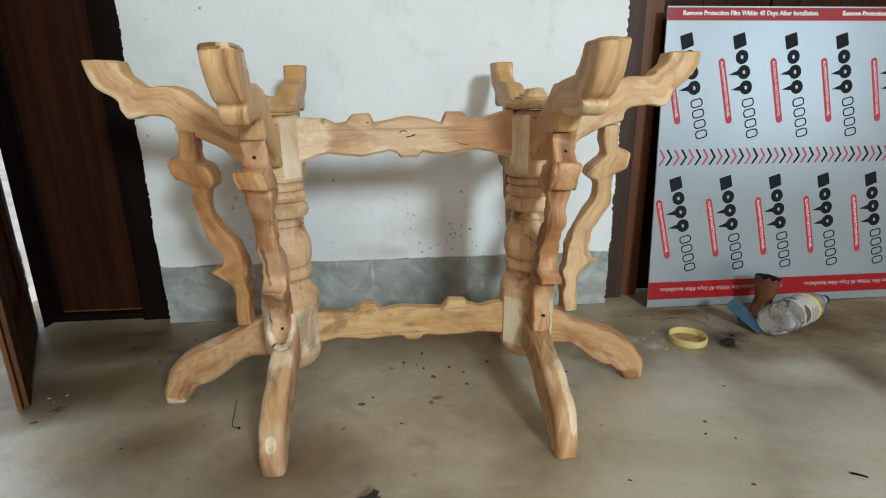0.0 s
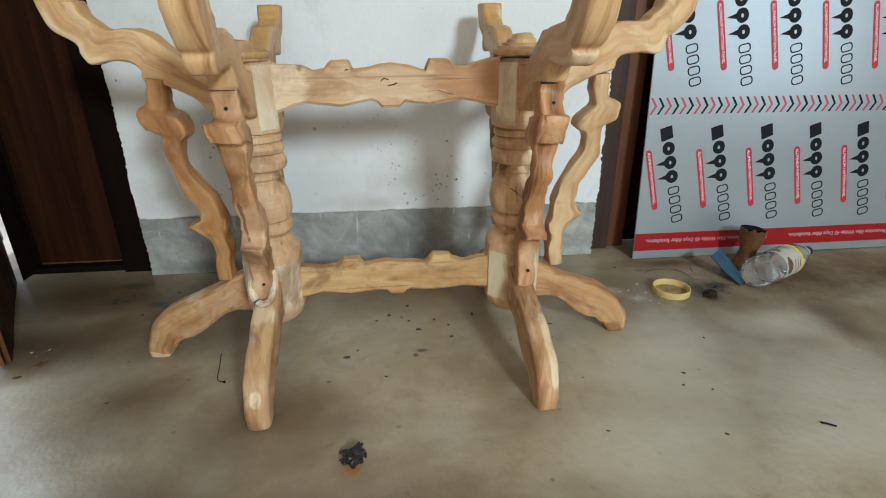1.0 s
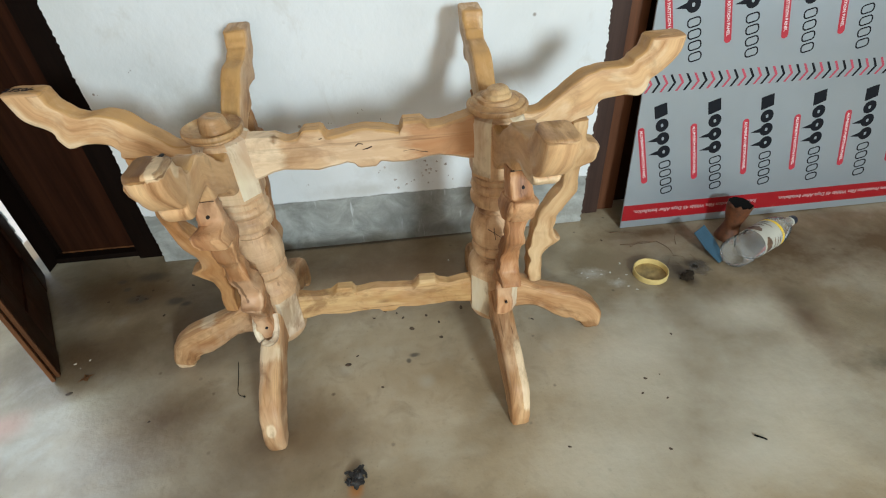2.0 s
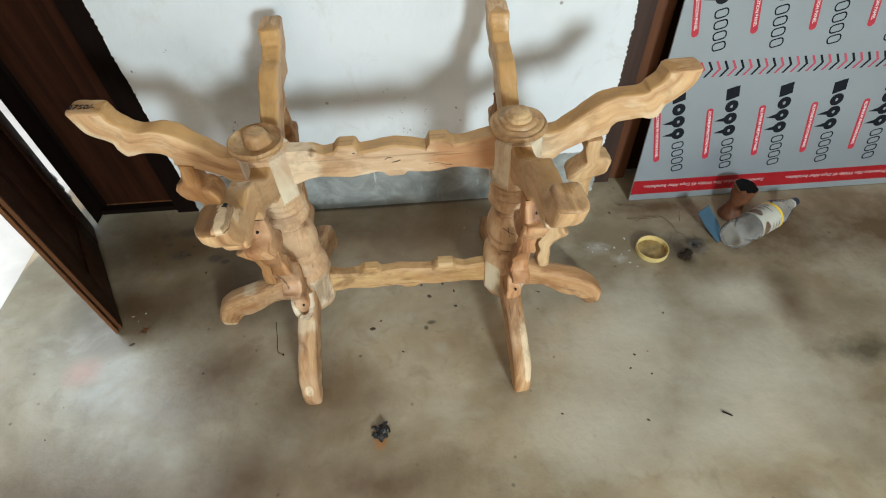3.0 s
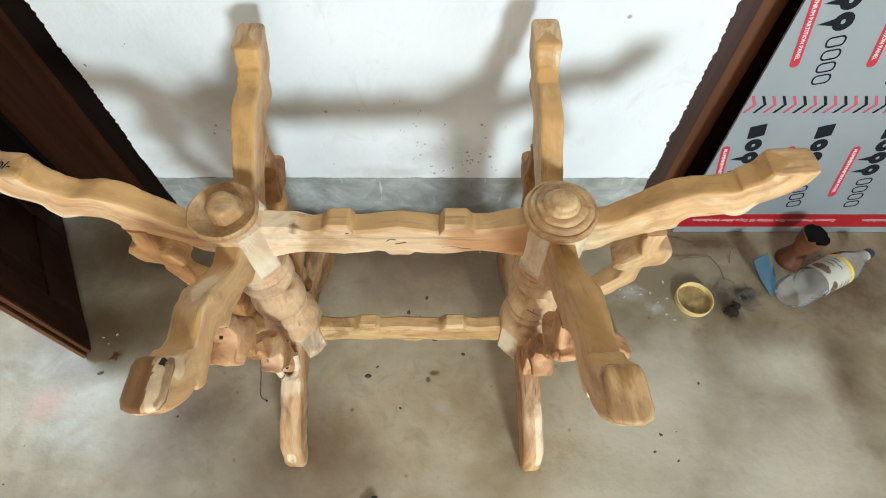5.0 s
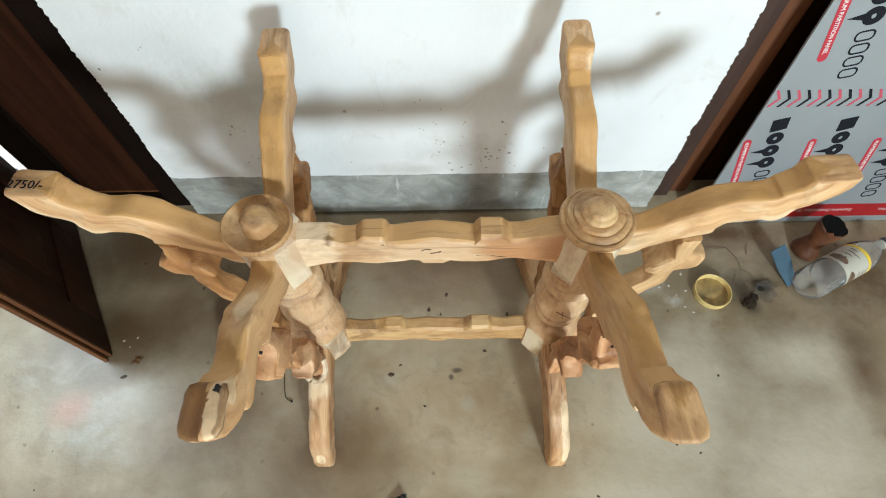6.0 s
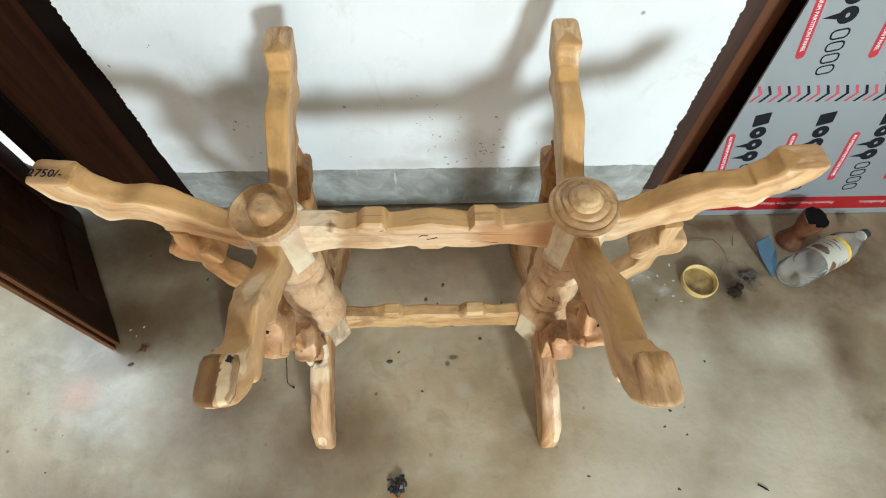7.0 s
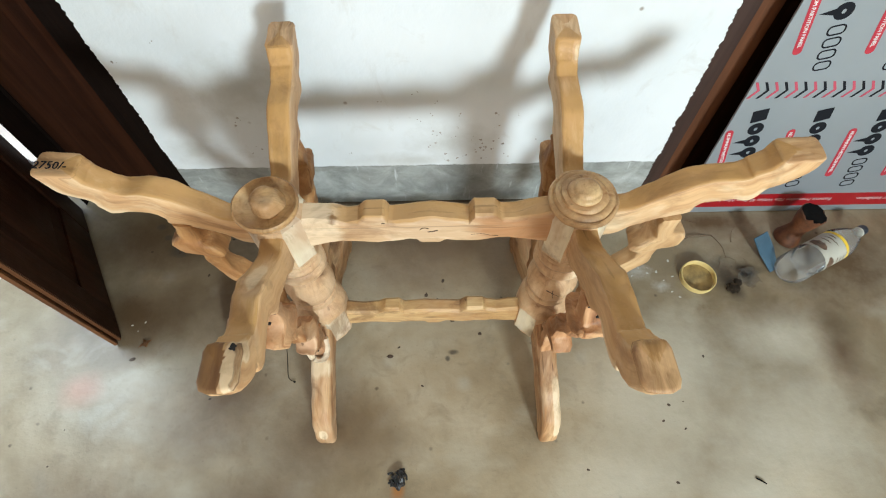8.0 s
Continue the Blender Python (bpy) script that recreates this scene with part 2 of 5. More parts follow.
def cement():
    n = Nodes("worn_cement_floor")
    big = n.noise(1.3, 4, 0.55, None, 0.5)
    mid = n.noise(3.2, 5, 0.56, None, 0.4)
    fine = n.noise(60, 4, 0.6)
    col = n.ramp(mid, [(0.30, (0.228, 0.164, 0.093)), (0.47, (0.356, 0.279, 0.178)), (0.66, (0.472, 0.394, 0.280))])
    col = n.mix(n.ramp(big, [(0.36, 0.7), (0.52, 0.0)]), col, (0.165, 0.126, 0.074))
    col = n.mix(n.ramp(n.noise(2.4, 4, 0.55, n.scaled((1, 1.5, 1))), [(0.52, 0.0), (0.66, 0.55)]), col, (0.46, 0.415, 0.32))
    wash = n.noise(13, 5, 0.6, None, 0.8)
    col = n.mix(n.ramp(wash, [(0.54, 0.0), (0.70, 0.35)]), col, (0.165, 0.122, 0.070))
    col = n.mix(n.ramp(fine, [(0.60, 0.0), (0.78, 0.25)]), col, (0.15, 0.118, 0.075))
    grit = n.noise(170, 3, 0.6)
    col = n.mix(n.ramp(grit, [(0.62, 0.0), (0.72, 0.32)]), col, (0.11, 0.085, 0.055))
    blot = n.cells(1.0, n.scaled((6, 6, 6)))
    col = n.mix(n.ramp(blot, [(0.04, 0.45), (0.16, 0.0)]), col, (0.44, 0.41, 0.34))
    speck = n.cells(1.0, n.scaled((15, 15, 15), None, (0.2, 0.1, 0.6)))
    gate = n.noise(4.0, 2, 0.5)
    dot = n.math("ADD", speck, n.math("MULTIPLY", n.math("SUBTRACT", n.noise(45, 3, 0.6), 0.5), 0.16))
    col = n.mix(n.math("MULTIPLY", n.ramp(dot, [(0.03, 0.8), (0.09, 0.0)]), n.ramp(gate, [(0.48, 0.0), (0.56, 1.0)])), col, (0.075, 0.05, 0.03))
    # paler patches paint in the brighter right-hand side
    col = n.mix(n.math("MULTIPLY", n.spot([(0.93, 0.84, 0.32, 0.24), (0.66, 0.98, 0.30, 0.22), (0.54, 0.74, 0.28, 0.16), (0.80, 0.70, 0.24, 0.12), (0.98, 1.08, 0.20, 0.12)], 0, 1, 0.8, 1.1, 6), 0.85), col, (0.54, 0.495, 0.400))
    film = n.noise(7.5, 5, 0.6, n.scaled((1, 1.4, 1), None, (0, 0, 0.7)), 0.5)
    col = n.mix(n.ramp(film, [(0.55, 0.0), (0.72, 0.26)]), col, (0.47, 0.435, 0.35))
    # spilt and trodden-in stains; the first also paints in the left side's dimmer light
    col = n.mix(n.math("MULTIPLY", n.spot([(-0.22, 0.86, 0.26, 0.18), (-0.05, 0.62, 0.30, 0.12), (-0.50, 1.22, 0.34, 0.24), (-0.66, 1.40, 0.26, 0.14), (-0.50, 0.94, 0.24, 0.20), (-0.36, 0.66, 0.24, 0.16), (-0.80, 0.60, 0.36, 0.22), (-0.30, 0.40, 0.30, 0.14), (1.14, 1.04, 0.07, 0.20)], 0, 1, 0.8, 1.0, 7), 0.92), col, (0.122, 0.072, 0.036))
    col = n.mix(n.math("MULTIPLY", n.spot([(-0.866, 0.975, 0.07, 0.06)], 0, 1, 0.6, 0.7), 0.38), col, (0.56, 0.25, 0.18))
    col = n.mix(n.math("MULTIPLY", n.spot([(1.27, 0.875, 0.15, 0.055)], 0, 1, 0.7, 1.7, 11), 0.9), col, (0.068, 0.050, 0.022))
    col = n.mix(n.math("MULTIPLY", n.spot([(1.36, 1.02, 0.20, 0.14), (1.16, 1.12, 0.10, 0.08), (1.60, 1.10, 0.25, 0.2)], 0, 1, 0.8, 1.0, 7), 0.6), col, (0.125, 0.096, 0.052))
    col = n.mix(n.math("MULTIPLY", n.spot([(-0.041, 0.722, 0.022, 0.024)], 0, 1, 0.5, 0.6, 40), 0.85), col, (0.36, 0.14, 0.035))
    # darker, duller brown areas in front of the sheet
    dull_brown = n.math("MULTIPLY", n.spot([(0.90, 1.45, 0.26, 0.09), (1.60, 1.30, 0.60, 0.26), (1.24, 1.30, 0.48, 0.24)], 0, 1, 0.7, 0.9, 9), 0.90)
    # brown dust behind the rails, with the table's shade painted in
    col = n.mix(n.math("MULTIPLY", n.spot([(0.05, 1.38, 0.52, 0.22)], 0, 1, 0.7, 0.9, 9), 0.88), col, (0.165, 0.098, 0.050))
    # shade on the floor beside the narrow door, painted as dark brown
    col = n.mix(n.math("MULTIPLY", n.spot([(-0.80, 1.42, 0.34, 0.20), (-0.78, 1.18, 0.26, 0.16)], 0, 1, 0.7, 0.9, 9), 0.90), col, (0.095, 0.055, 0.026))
    col = n.mix(dull_brown, col, (0.098, 0.055, 0.025))
    # dark ragged smudge between the lid and the bottle
    col = n.mix(n.math("MULTIPLY", n.spot([(0.893, 1.272, 0.060, 0.075), (0.945, 1.290, 0.070, 0.030), (0.910, 1.226, 0.034, 0.042)], 0, 1, 0.6, 0.9, 22), 0.92), col, (0.055, 0.038, 0.022))
    col = n.mix(n.math("MULTIPLY", n.spot([(0.64, 1.29, 0.05, 0.03), (0.70, 1.24, 0.03, 0.02)], 0, 1, 0.8, 1.6, 60), 0.4), col, (0.66, 0.65, 0.62))
    col = n.mix(n.math("MULTIPLY", n.spot([(0.10, 1.057, 0.018, 0.009), (0.085, 1.04, 0.008, 0.010), (0.0, 1.548, 0.72, 0.014), (-0.55, 1.34, 0.020, 0.012), (-0.70, 1.38, 0.042, 0.024), (-0.69, 1.478, 0.060, 0.026), (-0.775, 1.468, 0.020, 0.014), (-0.583, 1.357, 0.034, 0.022), (-0.748, 1.43, 0.016, 0.012)], 0, 1, 0.4, 0.8, 60), 0.85), col, (0.075, 0.058, 0.042))
    n.bump(n.mix(0.35, fine, mid), 0.0025, 0.7)
    return n.out(col, n.math("ADD", n.ramp(mid, [(0.3, 0.30), (0.7, 0.48)]), n.math("MULTIPLY", dull_brown, 0.35)), 0, n.math("SUBTRACT", 0.5, n.math("MULTIPLY", dull_brown, 0.42)))


def varnish(name, a, b, rough, spec=0.45):
    n = Nodes(name)
    g = n.noise(1.0, 5, 0.6, n.scaled((40, 40, 1.6)), 0.8)
    n.bump(n.noise(1.0, 3, 0.6, n.scaled((160, 160, 7))), 0.0008)
    wear = n.noise(6, 5, 0.7)
    col = n.mix(n.ramp(wear, [(0.6, 0.0), (0.8, 0.35)]), n.ramp(g, [(0.3, a), (0.7, b)]), tuple(1.7 * c + 0.004 for c in b))
    return n.out(col, n.ramp(wear, [(0.3, rough), (0.7, rough + 0.15)]), 0, spec)


def plain(name, colour, rough=0.5, metal=0.0, vary=0.12, scale=40, spec=0.5):
    n = Nodes(name)
    v = n.noise(scale, 4, 0.6)
    lo = tuple(max(0.0, c * (1 - vary)) for c in colour)
    hi = tuple(min(1.0, c * (1 + vary)) for c in colour)
    n.bump(n.noise(scale * 3, 3, 0.6), 0.0006)
    return n.out(n.ramp(v, [(0.3, lo), (0.7, hi)]), rough, metal, spec)


PLASTER, CEMENT = plaster(), cement()
DARK_DOOR = varnish("dark_varnished_door", (0.017, 0.0056, 0.0024), (0.045, 0.0150, 0.0060), 0.45, 0.10)
RED_DOOR = varnish("red_brown_varnished_panel", (0.017, 0.0056, 0.0026), (0.040, 0.0130, 0.0056), 0.5, 0.08)
DARK_POST = varnish("blackened_wood_post", (0.005, 0.0025, 0.0016), (0.009, 0.0042, 0.0026), 0.55, 0.1)
BROWN_POST = varnish("brown_varnished_post", (0.095, 0.035, 0.016), (0.152, 0.059, 0.027), 0.45, 0.3)
UMBER_POST = varnish("umber_varnished_post", (0.042, 0.023, 0.018), (0.068, 0.037, 0.028), 0.5, 0.3)
RAW_EDGE = varnish("worn_door_edge", (0.085, 0.032, 0.012), (0.175, 0.070, 0.026), 0.45, 0.25)
CEILING_PAINT = plain("ceiling_paint", (0.42, 0.35, 0.27), 0.8)
ROOM_PAINT = plain("room_paint", (0.30, 0.222, 0.145), 0.8, vary=0.06, scale=3)
FILM = plain("pale_grey_film", (0.45, 0.50, 0.545), 0.30, 0.62, 0.03, 5)
FILM_RED = plain("red_film_print", (0.31, 0.007, 0.012), 0.35, 0.0, 0.08, 8)
PILL_RED = plain("pill_red_print", (0.46, 0.03, 0.05), 0.35, 0.0, 0.06, 30)
CHEVRON_RED = plain("chevron_red_print", (0.50, 0.075, 0.115), 0.35, 0.0, 0.06, 30)
INK = plain("black_print", (0.006, 0.007, 0.011), 0.6, 0.0, 0.1, 30, 0.2)
FADED_INK = plain("faded_print", (0.50, 0.27, 0.27), 0.5, 0.0, 0.2, 40)
WHITE_INK = plain("white_print", (0.80, 0.80, 0.80), 0.4, 0.0, 0.03, 30)
ALU = plain("dull_aluminium", (0.55, 0.56, 0.57), 0.35, 0.9)
STEEL = plain("worn_steel", (0.42, 0.42, 0.43), 0.4, 0.9)
OUTSIDE_GROUND = plain("pale_outdoor_ground", (0.62, 0.60, 0.55), 0.9, 0, 0.2, 3)


# ---------- building helpers ----------
def finish(me, sharp=35):
    me.shade_smooth()
    me.set_sharp_from_angle(angle=radians(sharp))
    me.update()
    return me


def part(name, bm, material, parent=None, label="", at=(0, 0, 0), turn=0.0, sharp=35):
    """Links a bmesh as one mesh object under a thing or a part."""
    me = bpy.data.meshes.new(name)
    bmesh.ops.recalc_face_normals(bm, faces=bm.faces[:])
    bm.to_mesh(me)
    bm.free()
    for m in material if isinstance(material, (list, tuple)) else [material]:
        me.materials.append(m)
    ob = new(name, finish(me, sharp))
    ob.location, ob.rotation_euler = at, (0, 0, radians(turn))
    ob.parent = parent
    return tagged(ob, label=label)


def shared(name, me, parent, m):
    ob = new(name, me)
    ob.parent = parent
    ob.matrix_local = m
    return ob


def thing(name, at, label, category, group="", turn=0.0):
    ob = new(name)
    ob.empty_display_size = 0.05
    ob.location, ob.rotation_euler = at, (0, 0, radians(turn))
    return tagged(ob, label, category, group)


def box(bm, x0, x1, y0, y1, z0, z1, bevel=0.0):
    made = bmesh.ops.create_cube(bm, size=1.0, matrix=Matrix.Translation(((x0 + x1) / 2, (y0 + y1) / 2, (z0 + z1) / 2)) @ Matrix.Diagonal((x1 - x0, y1 - y0, z1 - z0, 1)))
    if bevel > 0:
        edges = list({e for v in made["verts"] for e in v.link_edges})
        bmesh.ops.bevel(bm, geom=edges, offset=bevel, segments=2, profile=0.6, affect="EDGES")
    return bm


def slab(x0, x1, y0, y1, z0, z1, bevel=0.0):
    return box(bmesh.new(), x0, x1, y0, y1, z0, z1, bevel)


def structure(name, bm, material, label):
    return tagged(part(name, bm, material), label, "", "", "structure")


def glide(rows, steps):
    """Catmull-Rom through rows of numbers."""
    rows = [np.array(r, float) for r in rows]
    rows = [2 * rows[0] - rows[1]] + rows + [2 * rows[-1] - rows[-2]]
    out = []
    for a, b, c, d in zip(rows, rows[1:], rows[2:], rows[3:]):
        for k in range(steps):
            t = k / steps
            out.append(0.5 * (2 * b + (c - a) * t + (2 * a - 5 * b + 4 * c - d) * t * t + (3 * b - a - 3 * c + d) * t ** 3))
    out.append(rows[-2])
    return out


def section(cut, side=4):
    """A square of half-size 1 with its corners cut off, as (u, v) points."""
    pts = []
    corners = [(1, -1), (1, 1), (-1, 1), (-1, -1)]
    for (ax, ay), (bx, by) in zip(corners, corners[1:] + corners[:1]):
        dx, dy = (bx - ax) / 2, (by - ay) / 2
        for k in range(side + 1):
            f = cut + (2 - 2 * cut) * k / side
            pts.append((ax + dx * f, ay + dy * f))
        pts.append((bx * 0.999, by * 0.999))
    return pts


def blade(stations, seed, rough=0.0014, cut=0.30, steps=4, caps=(0.0, 0.004), marks=None, blunt=0.0, hollow=0.0, top_gold=0.0, side=0.66):
    """A carved limb in the x-z plane. Each station: its upper edge (x, z), its lower edge (x, z), its width.
    marks(along, u, v) gives how pale and how brown the wood is there; v is 1 on the upper face.
    The last two numbers: golden tint of the upper face, paleness of the sides."""
    bm = bmesh.new()
    pale, brown, gold = (bm.verts.layers.float.new(key) for key in ("pale", "brown", "gold"))
    flow = bm.verts.layers.float_vector.new("flow")
    runs, run = [], 0.0
    rings, tags, pts = [], [], glide(stations, steps)
    mids = [np.array(((p[0] + p[2]) / 2, (p[1] + p[3]) / 2)) for p in pts]
    for i, p in enumerate(pts):
        along = i / (len(pts) - 1)
        half = np.array((p[0] - p[2], p[1] - p[3])) / 2
        tall, wide = max(1e-4, float(np.hypot(*half))), p[4] / 2
        c = min(tall, wide) * cut * (1 + 0.35 * noise.noise(Vector((along * 7, seed, 3))) + blunt * max(0.0, along - 0.8) * 5)
        ring, tag = [], []
        run += float(np.hypot(*(mids[i] - mids[i - 1]))) if i else 0.0
        runs.append([Vector((run, u * wide, v * tall)) for u, v in section(0.5)])
        for u, v in section(0.5):
            # the corners are cut by the same length on both sides
            corner = abs(u) < 1 and abs(v) < 1
            u2 = math.copysign(max(0.0, 1 - 2 * (1 - abs(u)) * c / wide) if abs(v) == 1 and abs(u) >= 0.5 else abs(u) * (1 - c / wide) / 0.5 if abs(v) == 1 else abs(u), u)
            v2 = math.copysign(abs(v) * (1 - c / tall) / 0.5 if abs(u) == 1 else abs(v), v)
            if corner:
                u2, v2 = math.copysign(1 - 0.30 * c / wide, u), math.copysign(1 - 0.30 * c / tall, v)
            dip = 1.0 - hollow * (1 - u2 * u2) if v == 1 else 1.0
            x, z = mids[i] + half * v2 * dip
            q = Vector((x, u2 * wide, z))
            shake = noise.noise_vector(q * 32 + Vector((seed * 7.3, seed * 1.7, 0))) * rough
            shake += noise.noise_vector(q * 90 + Vector((seed * 3.1, 0, seed))) * rough * 0.5
            ring.append(q + shake)
            tag.append(marks(along, u2, v2) if marks else (0.0, 0.0))
        rings.append(ring)
        tags.append(tag)

    if caps[1]:
        # the end is rounded over in three steps
        end, back = rings[-1], rings[-2]
        mid = sum(end, Vector()) / len(end)
        way = (mid - sum(back, Vector()) / len(back)).normalized()
        size = sum((q - mid).length for q in end) / len(end)
        for a in (30, 60, 90):
            r = caps[1]
            f = 1 - r * (1 - math.cos(radians(a))) / size
            rings.append([mid + (q - mid) * f + way * r * math.sin(radians(a)) for q in end])
            runs.append([Vector((run + q.z * f, q.y * f, r * math.sin(radians(a)))) for q in runs[len(pts) - 1]])
            tags.append([marks(1.05, u, v) if marks else (0.0, 0.0) for u, v in section(0.5)])
        face = rings[-1]
        mid = sum(face, Vector()) / len(face)
        for f in (0.66, 0.33):
            rings.append([mid + (q - mid) * f for q in face])
            runs.append([Vector((run + q.z * f, q.y * f, caps[1])) for q in runs[len(pts) - 1]])
            tags.append([marks(1.05, u * f, v * f) if marks else (0.0, 0.0) for u, v in section(0.5)])
    around = len(rings[0])
    made = [[bm.verts.new(q) for q in r] for r in rings]
    for r, t in zip(made, tags):
        for v, (a, b) in zip(r, t):
            v[pale], v[brown] = a, b
            v[gold] = 0.0
    shape = section(0.5)
    for r, way_along in zip(made, runs):
        for v, (u, w), q in zip(r, shape, way_along):
            v[flow] = q
            v[gold] = top_gold * (0.85 if w > 0.95 else 0.0) * max(0.0, 1 - 1.3 * v[pale])
            if top_gold and abs(u) > 0.95 and v[pale] == 0.0:
                v[pale] = side * top_gold
    for a, b in zip(made, made[1:]):
        for k in range(around):
            bm.faces.new((a[k], a[(k + 1) % around], b[(k + 1) % around], b[k]))
    bm.faces.new(made[0][::-1])
    bm.faces.new(made[-1])
    return bm


def lathe(profile, around=28, seed=0, shake=0.0, shape=None):
    """A turned body from rows (radius, z); shape(angle, z) scales the radius."""
    bm = bmesh.new()
    made = []
    for r, z in profile:
        ring = []
        for k in range(around):
            a = 2 * math.pi * k / around
            q = Vector((r * math.cos(a), r * math.sin(a), z))
            f = (shape(a, z) if shape else 1.0)
            q.x, q.y = q.x * f, q.y * f
            if shake:
                q += noise.noise_vector(q * 34 + Vector((seed, 0, 0))) * shake
            ring.append(bm.verts.new(q))
        made.append(ring)
    for a, b in zip(made, made[1:]):
        for k in range(around):
            bm.faces.new((a[k], a[(k + 1) % around], b[(k + 1) % around], b[k]))
    if profile[0][0] > 1e-4:
        bm.faces.new(made[0][::-1])
    if profile[-1][0] > 1e-4:
        bm.faces.new(made[-1])
    return bm


def plate(outline, depth, y0=0.0):
    """A flat piece from an outline of (x, z), facing -y."""
    bm = bmesh.new()
    front = [bm.verts.new((x, y0 - depth, z)) for x, z in outline]
    back = [bm.verts.new((x, y0, z)) for x, z in outline]
    n = len(outline)
    bm.faces.new(front)
    bm.faces.new(back[::-1])
    for k in range(n):
        bm.faces.new((front[k], front[(k + 1) % n], back[(k + 1) % n], back[k]))
    return bm


def tube(points, radius, around=6, taper=1.0):
    bm = bmesh.new()
    pts = [Vector(p) for p in points]
    made = []
    for i, p in enumerate(pts):
        d = (pts[min(i + 1, len(pts) - 1)] - pts[max(i - 1, 0)]).normalized()
        u = d.orthogonal().normalized()
        w = d.cross(u)
        r = radius * (1 + (taper - 1) * i / max(1, len(pts) - 1))
        made.append([bm.verts.new(p + r * (u * math.cos(2 * math.pi * k / around) + w * math.sin(2 * math.pi * k / around))) for k in range(around)])
    for a, b in zip(made, made[1:]):
        for k in range(around):
            bm.faces.new((a[k], a[(k + 1) % around], b[(k + 1) % around], b[k]))
    bm.faces.new(made[0][::-1])
    bm.faces.new(made[-1])
    return bm


def lettering(text, size, depth=0.0006, weight=0.0):
    """The mesh of a line of text with the built-in font, in the x-z plane facing -y; it starts at the origin."""
    cu = bpy.data.curves.new("lettering", "FONT")
    cu.body, cu.size, cu.extrude, cu.resolution_u, cu.offset = text, size, depth, 2, weight
    ob = bpy.data.objects.new("lettering", cu)
    me = bpy.data.meshes.new_from_object(ob)
    me.transform(Matrix.Rotation(radians(90), 4, "X"))
    bpy.data.objects.remove(ob)
    return me


def lump(radius, squash, seed, rough):
    bm = bmesh.new()
    bmesh.ops.create_icosphere(bm, subdivisions=3, radius=radius)
    for v in bm.verts:
        d = noise.noise(v.co * (1.6 / radius) + Vector((seed, 0, 0))) + 0.6 * noise.noise(v.co * (4 / radius) + Vector((0, seed, 0)))
        v.co *= 1 + rough * d
        v.co.z = max(v.co.z * squash, -radius * squash * 0.7)
    return bm


# ---------- the room ----------
WALL_Y, LEFT_X, RIGHT_X, BACK_Y, TOP = 1.55, -1.06, 3.5, -2.6, 2.75

structure("floor", slab(LEFT_X - 0.14, RIGHT_X, BACK_Y, 1.85, -0.08, 0.0), CEMENT, "worn grey-brown cement floor with stains, dust and painted-in shade")
structure("ceiling", slab(LEFT_X - 0.14, RIGHT_X + 0.12, BACK_Y - 0.12, 1.85, TOP, TOP + 0.1), CEILING_PAINT, "plain weathered painted ceiling")
structure("ground", slab(-400, 400, -400, 400, -0.5, -0.1), OUTSIDE_GROUND, "pale dry ground outside the doorway")


def ragged_wall(x0, x1, y0, y1, z0, z1):
    """A wall whose plaster ends unevenly along both upright edges."""
    bm = bmesh.new()
    rows = []
    zs = [z0 + k * 0.003 for k in range(int(1.5 / 0.003))] + [z1]
    for z in zs:
        l = x0 + 0.0045 * noise.noise(Vector((3.1, 0, z * 120))) + 0.005 * noise.noise(Vector((8.1, 2, z * 9)))
        r = x1 + 0.0055 * noise.noise(Vector((6.7, 5, z * 120))) + 0.005 * noise.noise(Vector((2.4, 7, z * 9)))
        rows.append([bm.verts.new(p) for p in ((l, y0, z), (r, y0, z), (r, y1, z), (l, y1, z))])
    for a, b in zip(rows, rows[1:]):
        for k in range(4):
            bm.faces.new((a[k], a[(k + 1) % 4], b[(k + 1) % 4], b[k]))
    bm.faces.new(rows[0][::-1])
    bm.faces.new(rows[-1])
    return bm


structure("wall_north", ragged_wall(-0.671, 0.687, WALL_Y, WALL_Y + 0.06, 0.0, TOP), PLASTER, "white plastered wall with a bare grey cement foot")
structure("wall_north_core", slab(-0.70, 0.70, WALL_Y + 0.06, 1.80, 0.0, TOP), ROOM_PAINT, "masonry behind the plaster")
structure("wall_north_east", slab(1.80, RIGHT_X, WALL_Y, 1.80, 0.0, TOP), PLASTER, "white plastered wall beyond the doorway")
structure("wall_north_lintel", slab(0.70, 1.80, 1.58, 1.80, 2.10, TOP), PLASTER, "plastered wall over the doorway")
structure("wall_north_lintel_west", slab(LEFT_X, -0.70, 1.58, 1.80, 2.10, TOP), PLASTER, "plastered wall over the narrow door")

# walls behind the camera, with two windows; the wide one is added for fill
bm = bmesh.new()
for y0, y1, z0, z1 in ((BACK_Y, -2.35, 0.0, TOP), (-0.75, 1.80, 0.0, TOP), (-2.35, -0.75, 0.0, 0.55), (-2.35, -0.75, 2.15, TOP)):
    box(bm, RIGHT_X, RIGHT_X + 0.12, y0, y1, z0, z1)
structure("wall_east", bm, ROOM_PAINT, "plain painted wall with a window opening")
WIN = [(-0.80, 0.60, 0.80, 2.00), (0.98, 1.66, 1.45, 2.25)]
bm = bmesh.new()
xs = [LEFT_X - 0.14, WIN[0][0], WIN[0][1], WIN[1][0], WIN[1][1], RIGHT_X + 0.12]
for k in range(0, 6, 2):
    box(bm, xs[k], xs[k + 1], BACK_Y - 0.15, BACK_Y, 0.0, TOP)
